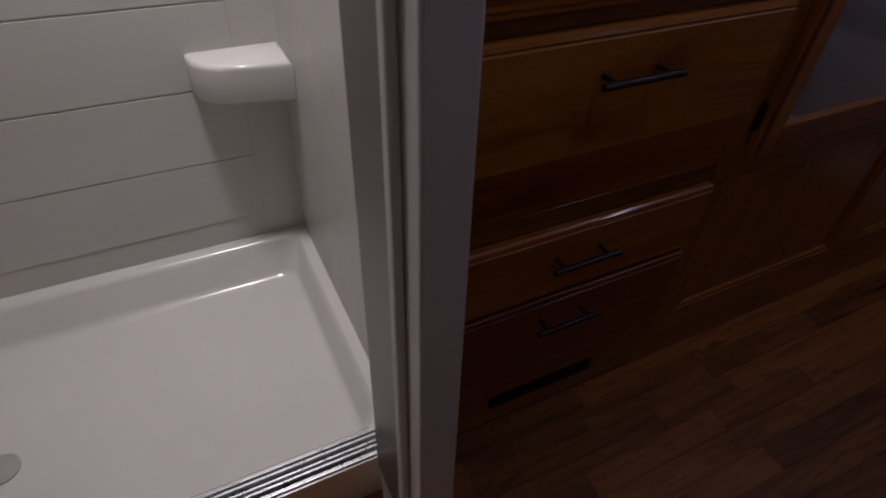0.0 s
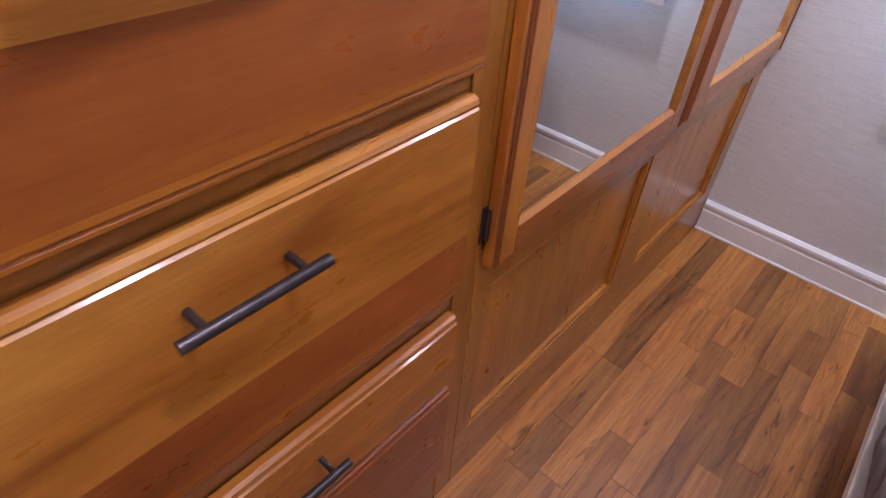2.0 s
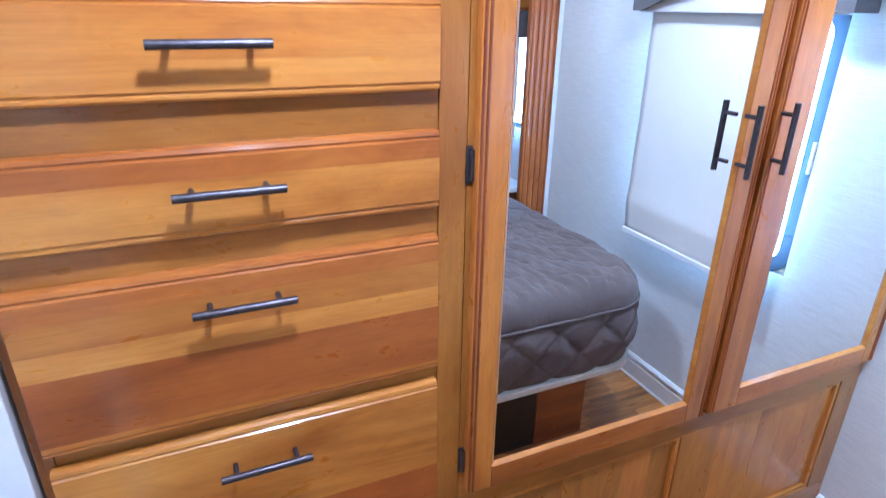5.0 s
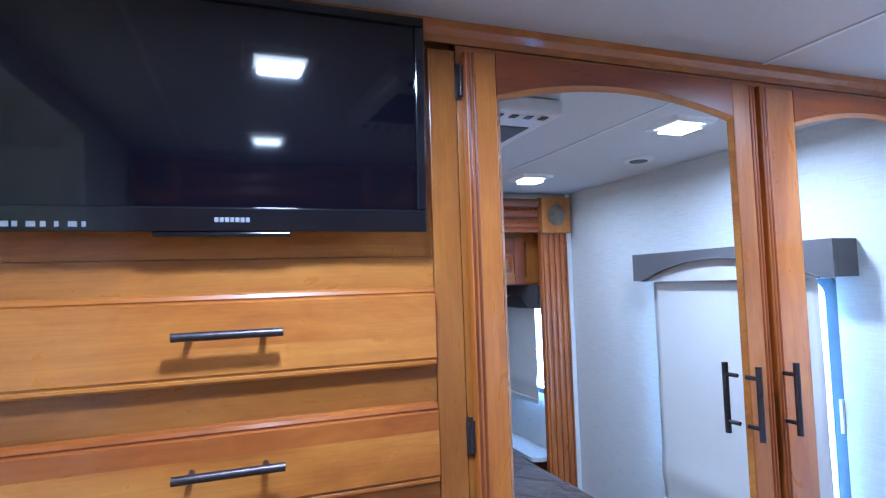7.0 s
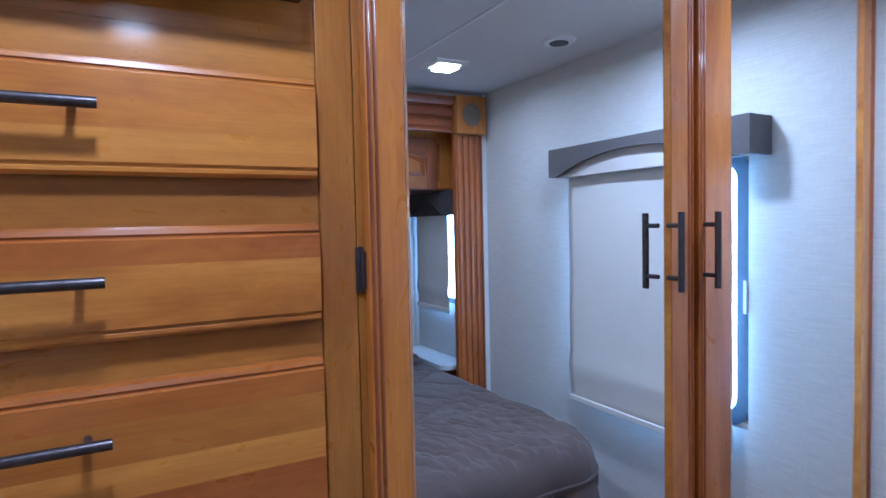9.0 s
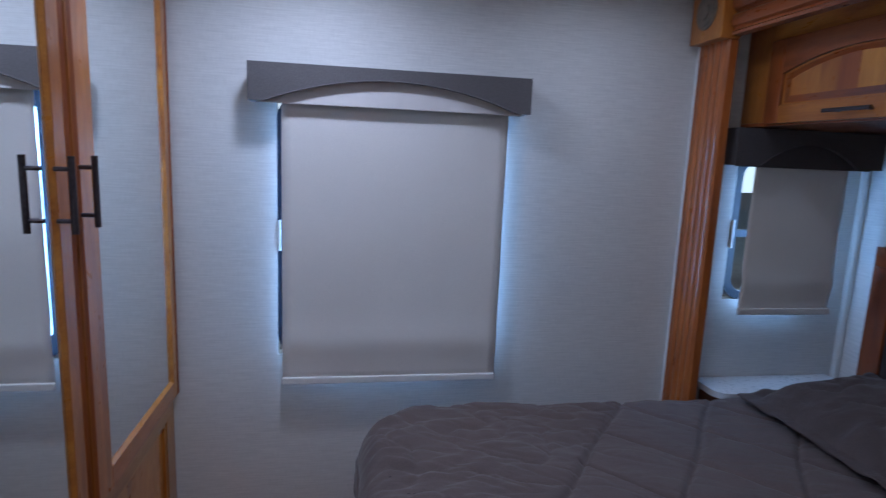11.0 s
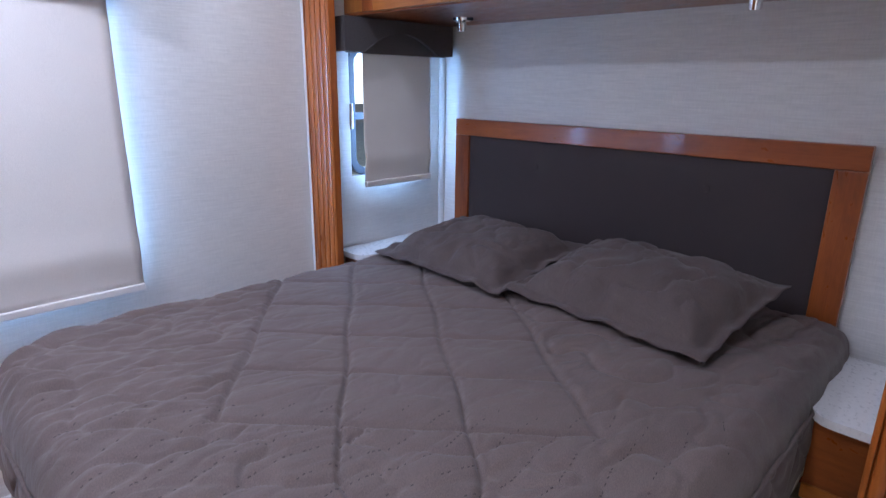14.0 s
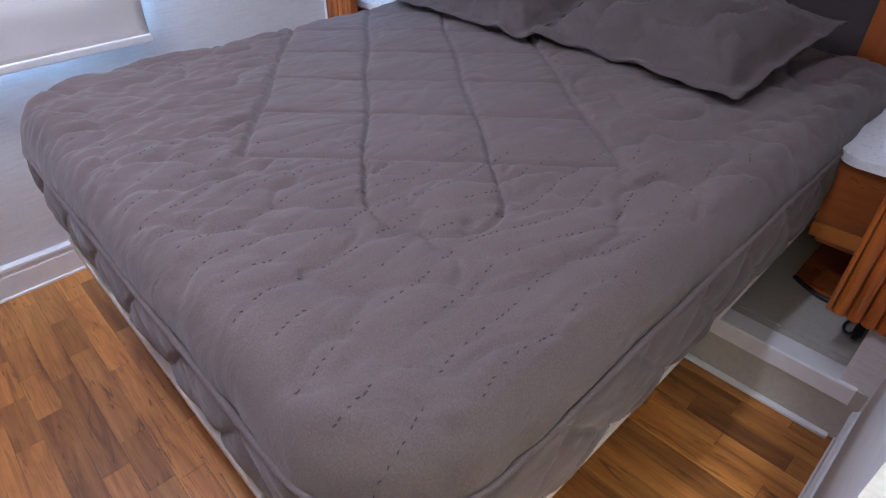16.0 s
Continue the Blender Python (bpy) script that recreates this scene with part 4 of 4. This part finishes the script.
def stitch_mesh(cloth):
    """Short dark stitches along the wandering quilting lines."""
    tree = BVHTree.FromBMesh(cloth)
    bm = bmesh.new()
    rnd = random.Random(5)
    step = 0.0125
    h, w, lift = 0.0026, 0.0009, 0.0008
    for i in range(int((1.75 - BX0) / step)):
        for j in range(32):
            x = BX0 + 0.05 + i * step + rnd.uniform(-0.003, 0.003)
            # start on the channel's straight line and slide sideways until it is met
            y = (math.floor(BY0 / ROW) + 1 + j) * ROW
            for _ in range(4):
                y -= wander(x, y)
            if y < BY0 + 0.04 or y > BY1 - 0.04 or 0.746 * x + 0.666 * y > 0.06 or rnd.random() < 0.42:
                continue
            hit = tree.ray_cast(Vector((x, y, 1.2)), Vector((0, 0, -1)))
            if hit[0] is None:
                continue
            up = hit[1] if hit[1].z > 0 else -hit[1]
            tx = up.cross(Vector((rnd.uniform(-0.5, 0.5), 1, 0))).normalized()
            ty = up.cross(tx)
            top = [hit[0] + tx * p + ty * q + up * lift for p, q in ((-h, -w), (h, -w), (h, w), (-h, w))]
            low = [v - up * 0.002 for v in top]
            a, b = [bm.verts.new(v) for v in top], [bm.verts.new(v) for v in low]
            bm.faces.new(a)
            for k in range(4):
                bm.faces.new((a[k], b[k], b[(k + 1) % 4], a[(k + 1) % 4]))
    return bm


quilted = comforter_mesh()
stitched = stitch_mesh(quilted)
part("quilt", quilted, QUILT, comforter, "", 180)
# corded seam round the top edge, from one side of the head to the other
edge = rounded_outline(BX0 - 0.003, BX1, BY0 - 0.003, BY1 + 0.003, 0.19, 0.02)
edge = [p for p in edge if p[0] < BX1 - 0.03]
cord_line = [(px, py, BTOP - 0.098 + 0.006 * noise.noise(Vector((px * 5, py * 5, 4.0)))) for px, py in edge]
part("piping", tube(cord_line, 0.0055, 8), QUILT, comforter, "corded edge seam", 60)
tagged(part("stitching", stitched, STITCH, comforter, "dark stitches"), kind="stuff")

# pillow shams


def pillow(name, at, turn_z, tilt, w, d, thick, seed, label):
    p = thing(name, label, "pillow", at, "pillows on the bed")
    m = pose(*at, 0, -tilt, turn_z)
    nu, nv = 56, 44
    flange = 0.045
    bm = bmesh.new()
    grid = {}
    for side in (1, -1):
        for i in range(nu + 1):
            for j in range(nv + 1):
                u, v = 2 * i / nu - 1, 2 * j / nv - 1
                edge = i in (0, nu) or j in (0, nv)
                if edge and side < 0:
                    grid[side, i, j] = grid[1, i, j]
                    continue
                x, y = v * d / 2, u * w / 2
                cu, cv = min(1, abs(u) * w / (w - 2 * flange)), min(1, abs(v) * d / (d - 2 * flange))
                body = max(0, (1 - cu ** 3.6)) ** 0.55 * max(0, (1 - cv ** 3.2)) ** 0.5
                wr = noise.noise(Vector((u * 2.4 + seed, v * 2.2, side))) * 0.16 + noise.noise(Vector((u * 7 + seed, v * 5, side * 2))) * 0.10
                cr = math.exp(-(noise.noise(Vector((u * 2.0 + v + seed, v * 2.6 - u, 4.0))) / 0.05) ** 2) * 0.22
                # folds fanning out of the corners and a dent in the front edge
                fan = 0.0
                for su in (-1, 1):
                    for sv in (-1, 1):
                        du, dv = (u - su) * w / 2, (v - sv) * d / 2
                        rr = math.hypot(du, dv)
                        fan += 0.20 * math.exp(-(rr / 0.17) ** 2) * math.sin(9 * math.atan2(dv, du * 1.01 + 1e-6) + seed)
                dent = 0.5 * math.exp(-((u + 0.1 * math.sin(seed)) / 0.07) ** 2 - ((v + 0.80) / 0.25) ** 2)
                z = side * (0.004 + thick * body * (1 + wr - cr + fan - dent) if side > 0 else 0.004 + 0.5 * thick * body)
                # ears: the sham pulls in a little between its corners
                pull = 1 - 0.045 * (1 - u * u) * abs(v) ** 6
                pull2 = 1 - 0.035 * (1 - v * v) * abs(u) ** 6
                droop = 0.016 * noise.noise(Vector((u * 4 + seed, v * 4, 9.0))) * (1 - body)
                grid[side, i, j] = bm.verts.new(m @ Vector((x * pull, y * pull2, z + droop)))
    for side in (1, -1):
        for i in range(nu):
            for j in range(nv):
                f = [grid[side, i, j], grid[side, i + 1, j], grid[side, i + 1, j + 1], grid[side, i, j + 1]]
                bm.faces.new(f if side > 0 else f[::-1])
    part("sham", bm, SHAM, p, "", 180)
    return p


pillow("pillow", (2.015, -0.668, 0.771), -2, 7.5, 0.62, 0.49, 0.078, 1.0, "taupe flanged pillow leaning on the headboard")
pillow("pillow", (2.020, -1.284, 0.782), -5, 9.5, 0.64, 0.49, 0.088, 6.0, "taupe flanged pillow lying before the headboard")

# headboard
head = thing("headboard", "upholstered dark headboard in a reddish wooden frame", "headboard", (2.38, -0.967, SZ0))
HY0, HY1, HZ = -1.722, -0.214, 1.206
part("frame_rail", box(2.358, 2.392, HY0, HY1, HZ - 0.068, HZ, 0.003), WOOD["red", "y"], head)
for a, b in ((HY0, HY0 + 0.078), (HY1 - 0.078, HY1)):
    part("frame_post", box(2.358, 2.392, a, b, SZ0, HZ - 0.0685, 0.003), WOOD["red", "z"], head)
bm = bmesh.new()
ny, nz = 70, 30
y0, y1, z0, z1 = HY0 + 0.0785, HY1 - 0.0785, 0.5, HZ - 0.069
vs = []
TUFTS = [(-0.648, 1.040), (-1.310, 1.040)]
for j in range(nz + 1):
    row = []
    for i in range(ny + 1):
        y, z = y0 + (y1 - y0) * i / ny, z0 + (z1 - z0) * j / nz
        e = min(y - y0, y1 - y, z1 - z, 0.05)
        x = 2.368 - 0.012 * math.sqrt(max(0, 1 - (1 - e / 0.05) ** 2))
        for ty, tz in TUFTS:
            x += 0.010 * math.exp(-(((y - ty) ** 2 + (z - tz) ** 2) / 0.0016))
        row.append(bm.verts.new((x, y, z)))
    vs.append(row)
for j in range(nz):
    for i in range(ny):
        bm.faces.new((vs[j][i], vs[j][i + 1], vs[j + 1][i + 1], vs[j + 1][i]))
part("cushion", bm, UPHOLSTERY, head, "dark brown tufted cushion", 180)
part("backing", box(2.3705, 2.390, HY0 + 0.079, HY1 - 0.079, 0.45, HZ - 0.07), UPHOLSTERY, head)
for ty, tz in TUFTS:
    part("button", rod((2.362, ty, tz), (2.368, ty, tz), 0.011, 14, r2=0.013), UPHOLSTERY, head, "", 40)

# nightstands


def nightstand(y_in, y_out, label, front=1.935, high=0.622):
    """A narrow stand: white top rounded at the front inner corner, wooden body with an open shelf."""
    s = 1 if y_out > y_in else -1
    n = thing("nightstand", label, "nightstand", (2.16, (y_in + y_out) / 2, SZ0), "nightstands")
    r = 0.055
    pts = [(2.355, y_out), (front, y_out)]
    corner = arc_points(front + r, 0, r, r, 180, 270, 7)
    pts += [(x, y_in + s * (r + yy)) for x, yy in corner]
    pts += [(2.355, y_in)]
    top = prism(pts, "z", high - 0.022, high)
    part("top", top, NSTOP, n, "white rounded top")
    a, b = sorted((y_in + s * 0.012, y_out - s * 0.002))
    part("back_panel", box(2.33, 2.35, a, b, SZ0 + 0.001, high - 0.0225), WOOD["red", "z"], n)
    part("side_panel", box(front + 0.05, 2.33, b - 0.014 if s < 0 else a, b if s < 0 else a + 0.014, 0.385, high - 0.0225), WOOD["red", "z"], n)
    part("front_panel", box(front + 0.03, front + 0.049, a, b, 0.425, high - 0.0225, 0.001), WOOD["red", "y"], n)
    part("front_rail", box(front + 0.025, front + 0.049, a, b, 0.385, 0.4245, 0.001), WOOD["honey", "y"], n)
    part("shelf", box(front + 0.05, 2.329, a + 0.015, b - 0.015, 0.36, 0.376), WOOD["red", "y"], n)
    curve = [(1.90 + 0.055 * math.sin(math.pi * k / 12), a + (b - a) * k / 12) for k in range(13)]
    part("plinth", prism([(2.32, a)] + [(2.065 - (x - 1.90) * 0.75, y) for x, y in curve] + [(2.32, b)], "z", SZ0 + 0.001, SZ0 + 0.026), WOOD["red", "y"], n)
    part("plinth_edge", tube([(2.063 - (x - 1.90) * 0.75, y, SZ0 + 0.012) for x, y in curve], 0.007, 8), BLACK, n, "dark rubber edge", 60)


nightstand(-1.765, SY1 + 0.002, "wooden nightstand with a white rounded top beside the bed")
nightstand(-0.240, SY0 - 0.002, "narrow wooden nightstand with a white rounded top", 1.806, 0.692)

cord = thing("power_cord", "black power cord with a plug on the slide-out floor", "cord", (1.95, -1.975, SZ0))
pts = [(1.968 + 0.012 * k, -1.976 - 0.004 * math.sin(k * 0.9), SZ0 + 0.022 + 0.010 * k) for k in range(9)]
part("cable", tube(pts, 0.0045, 8), BLACK, cord, "", 60)
part("plug", box(1.934, 1.972, -1.986, -1.964, SZ0 + 0.004, SZ0 + 0.034, 0.005), BLACK, cord)
part("prongs", box(1.914, 1.9335, -1.982, -1.968, SZ0 + 0.008, SZ0 + 0.016, 0.002), BLACK, cord)
part("loop", tube([(1.958 + 0.03 * math.cos(k * 0.5), -1.956 + 0.014 * math.sin(k * 0.5), SZ0 + 0.010) for k in range(11)], 0.004, 8), BLACK, cord, "", 60)

# boxed-in riser beside the bed base, with an outlet
riser = thing("riser_box", "white boxed riser against the window wall under the bed", "box", (1.3, -0.2, 0))
part("case", box(0.985, SX - 0.025, -0.44, -0.016, 0.0, 0.33, 0.003), WHITE, riser)
part("outlet", box(0.979, 0.9845, -0.19, -0.145, 0.085, 0.118, 0.002), BLACK, riser, "black outlet plate")

# ---------------------------------------------------------------- ceiling fixtures
def puck(x, y):
    p = thing("ceiling_light", "square white recessed ceiling light, switched on", "ceiling light", (x, y, CEIL), "bedroom ceiling lights")
    bm = bmesh.new()
    a, b = 0.075, 0.052
    ring = [[bm.verts.new((x + sx * r, y + sy * r, z)) for sx, sy in ((-1, -1), (1, -1), (1, 1), (-1, 1))] for r, z in ((a, CEIL - 0.0005), (a - 0.004, CEIL - 0.012), (b, CEIL - 0.012), (b, CEIL - 0.004))]
    for r0, r1 in zip(ring, ring[1:]):
        for k in range(4):
            bm.faces.new((r0[k], r0[(k + 1) % 4], r1[(k + 1) % 4], r1[k]))
    part("bezel", bm, WHITE, p)
    q, r = b - 0.001, 0.026
    outline = [c for sx, sy, a0 in ((1, 1, 0), (-1, 1, 90), (-1, -1, 180), (1, -1, 270)) for c in arc_points(x + sx * (q - r), y + sy * (q - r), r, r, a0, a0 + 90, 5)]
    part("lens", prism(outline, "z", CEIL - 0.010, CEIL - 0.006), LIT, p, "glowing square lens with rounded corners")


for px, py in PUCKS:
    puck(px, py)

ac = thing("air_conditioner", "white ceiling air conditioner grille with dark intakes", "air conditioner", (0.6, -1.14, CEIL))
part("housing", box(0.335, 0.865, -1.38, -0.915, CEIL - 0.045, CEIL - 0.001, 0.014, seg=3), WHITE, ac)
for y0, y1 in ((-1.34, -1.16), (-1.135, -0.955)):
    part("intake", box(0.45, 0.75, y0, y1, CEIL - 0.0475, CEIL - 0.0455), GRILLE, ac, "dark intake filter")
for k in range(10):
    part("louver", box(0.352, 0.376, -1.34 + k * 0.041, -1.322 + k * 0.041, CEIL - 0.048, CEIL - 0.0455), GRILLE, ac)
for k in range(12):
    part("louver", box(0.80, 0.83, -1.34 + k * 0.034, -1.325 + k * 0.034, CEIL - 0.048, CEIL - 0.0455), GRILLE, ac)


def round_vent(x, y, r, label):
    v = thing("ceiling_vent", label, "ceiling vent", (x, y, CEIL))
    part("rim", rod((x, y, CEIL - 0.010), (x, y, CEIL - 0.0005), r * 0.85, 28, r2=r), WHITE, v, "", 40)
    part("core", rod((x, y, CEIL - 0.013), (x, y, CEIL - 0.0105), r * 0.55, 24), GRILLE, v, "grey slotted centre", 40)


round_vent(0.895, -0.235, 0.062, "round white ceiling vent with a grey centre")
round_vent(0.318, -0.142, 0.05, "small round white detector with a grey centre")

# ---------------------------------------------------------------- shower and bathroom
shower = thing("shower", "cream moulded shower stall with pan and corner shelf", "shower", (-0.33, -2.58, 0))
SH0, SH1, SHX, SHF = -3.10, -2.046, -0.715, 0.045
part("back_wall", box(SHX - 0.02, SHX, SH0, SH1, 0.13, CEIL - 0.002), GELCOAT, shower)
for z in (0.22, 0.41, 0.60, 0.79, 0.98):
    part("wall_tile", box(SHX, SHX + 0.002, SH0 + 0.02, SH1 - 0.10, z, z + 0.1865, 0.0018), GELCOAT, shower)
part("end_wall", box(SHX, SHF - 0.02, SH1, SH1 + 0.018, 0.13, CEIL - 0.002), GELCOAT, shower)
part("end_wall", box(SHX, SHF - 0.02, SH0 - 0.018, SH0, 0.13, CEIL - 0.002), GELCOAT, shower)
pan = bmesh.new()
outs = [(SHX, SHF - 0.0, SH0, SH1, 0.145), (SHX + 0.028, SHF - 0.065, SH0 + 0.03, SH1 - 0.028, 0.150), (SHX + 0.042, SHF - 0.075, SH0 + 0.04, SH1 - 0.040, 0.135), (SHX + 0.066, SHF - 0.090, SH0 + 0.07, SH1 - 0.052, 0.058), (SHX + 0.082, SHF - 0.105, SH0 + 0.09, SH1 - 0.064, 0.044)]


def pan_ring(x0, x1, y0, y1, z, r):
    return [(px, py, z) for px, py in arc_points(x1 - r, y1 - r, r, r, 0, 90, 5) + arc_points(x0 + r, y1 - r, r, r, 90, 180, 5) + arc_points(x0 + r, y0 + r, r, r, 180, 270, 5) + arc_points(x1 - r, y0 + r, r, r, 270, 360, 5)]


rings = [[pan.verts.new(p) for p in pan_ring(*o, r)] for o, r in zip([(SHX, SHF, SH0, SH1, 0.0)] + outs, (0.004, 0.004, 0.03, 0.04, 0.05, 0.05))]
for a, b in zip(rings, rings[1:]):
    for k in range(len(a)):
        pan.faces.new((a[k], a[(k + 1) % len(a)], b[(k + 1) % len(a)], b[k]))
pan.faces.new(rings[-1])
part("pan", pan, GELCOAT, shower, "cream shower pan", 50)
# corner shelf, long along the back wall, with a rounded front
shelf = [(SHX + 0.001, SH1 - 0.001), (SHX + 0.001, SH1 - 0.205)] + [(SHX + 0.02 + 0.085 * math.sin(math.pi / 2 * k / 8), SH1 - 0.205 + 0.09 * (1 - math.cos(math.pi / 2 * k / 8))) for k in range(9)] + [(SHX + 0.125, SH1 - 0.001)]
bm = prism(shelf, "z", 0.598, 0.690)
bmesh.ops.bevel(bm, geom=[e for e in bm.edges if abs(e.verts[0].co.z - e.verts[1].co.z) < 1e-5], offset=0.012, segments=3, affect="EDGES", profile=0.5)
part("corner_shelf", bm, GELCOAT, shower, "moulded corner shelf", 50)
for k in range(4):
    part("door_track", box(-0.012 + k * 0.012, -0.006 + k * 0.012, SH0 + 0.02, SH1 - 0.004, 0.150, 0.160 + 0.003 * (k % 2), 0.001), METAL, shower, "brushed aluminium door track")
part("track_base", box(-0.016, 0.040, SH0 + 0.01, SH1 - 0.003, 0.1455, 0.1515), METAL, shower, "brushed aluminium track base")
part("side_channel", box(-0.016, 0.029, -2.064, SH1 - 0.0005, 0.162, 1.9, 0.002), DARKMETAL, shower, "aluminium side channel")
part("drain", rod((-0.30, -2.815, 0.0405), (-0.30, -2.815, 0.0485), 0.035, 20), plain("drain_grey", (0.42, 0.41, 0.40), 0.5), shower, "grey drain", 40)
bath_light = thing("ceiling_light", "round white ceiling light over the shower, switched on", "ceiling light", (-0.42, -2.30, CEIL))
part("rim", rod((-0.42, -2.30, CEIL - 0.02), (-0.42, -2.30, CEIL - 0.0005), 0.14, 28), WHITE, bath_light, "", 40)
part("lens", rod((-0.42, -2.30, CEIL - 0.026), (-0.42, -2.30, CEIL - 0.0205), 0.12, 28), LIT, bath_light, "glowing lens", 40)

# ---------------------------------------------------------------- floor strips, laid along the room
rnd = random.Random(11)
W = 0.0655
strip_mesh = {}


def strip_for(length):
    if length not in strip_mesh:
        bm = box(-W / 2 + 0.0005, W / 2 - 0.0005, 0.0005, length - 0.0005, -0.0036, 0.0)
        mesh = bpy.data.meshes.new("plank")
        bm.to_mesh(mesh)
        bm.free()
        mesh.materials.append(PLANK)
        strip_mesh[length] = mesh
    return strip_mesh[length]


x = 0.0 + W / 2 - 0.0
while x - W / 2 < 1.75:
    first = True
    y = 0.0
    while y > -3.405:
        ln = rnd.choice((0.18, 0.25, 0.32, 0.40, 0.46)) if not first else rnd.choice((0.09, 0.16, 0.24, 0.31, 0.38))
        first = False
        ln = round(min(ln, y + 3.41), 3)
        ob = new("plank", strip_for(ln))
        ob.location = (x, y - ln, 0)
        hang(ob, floor)
        y -= ln
    x += W
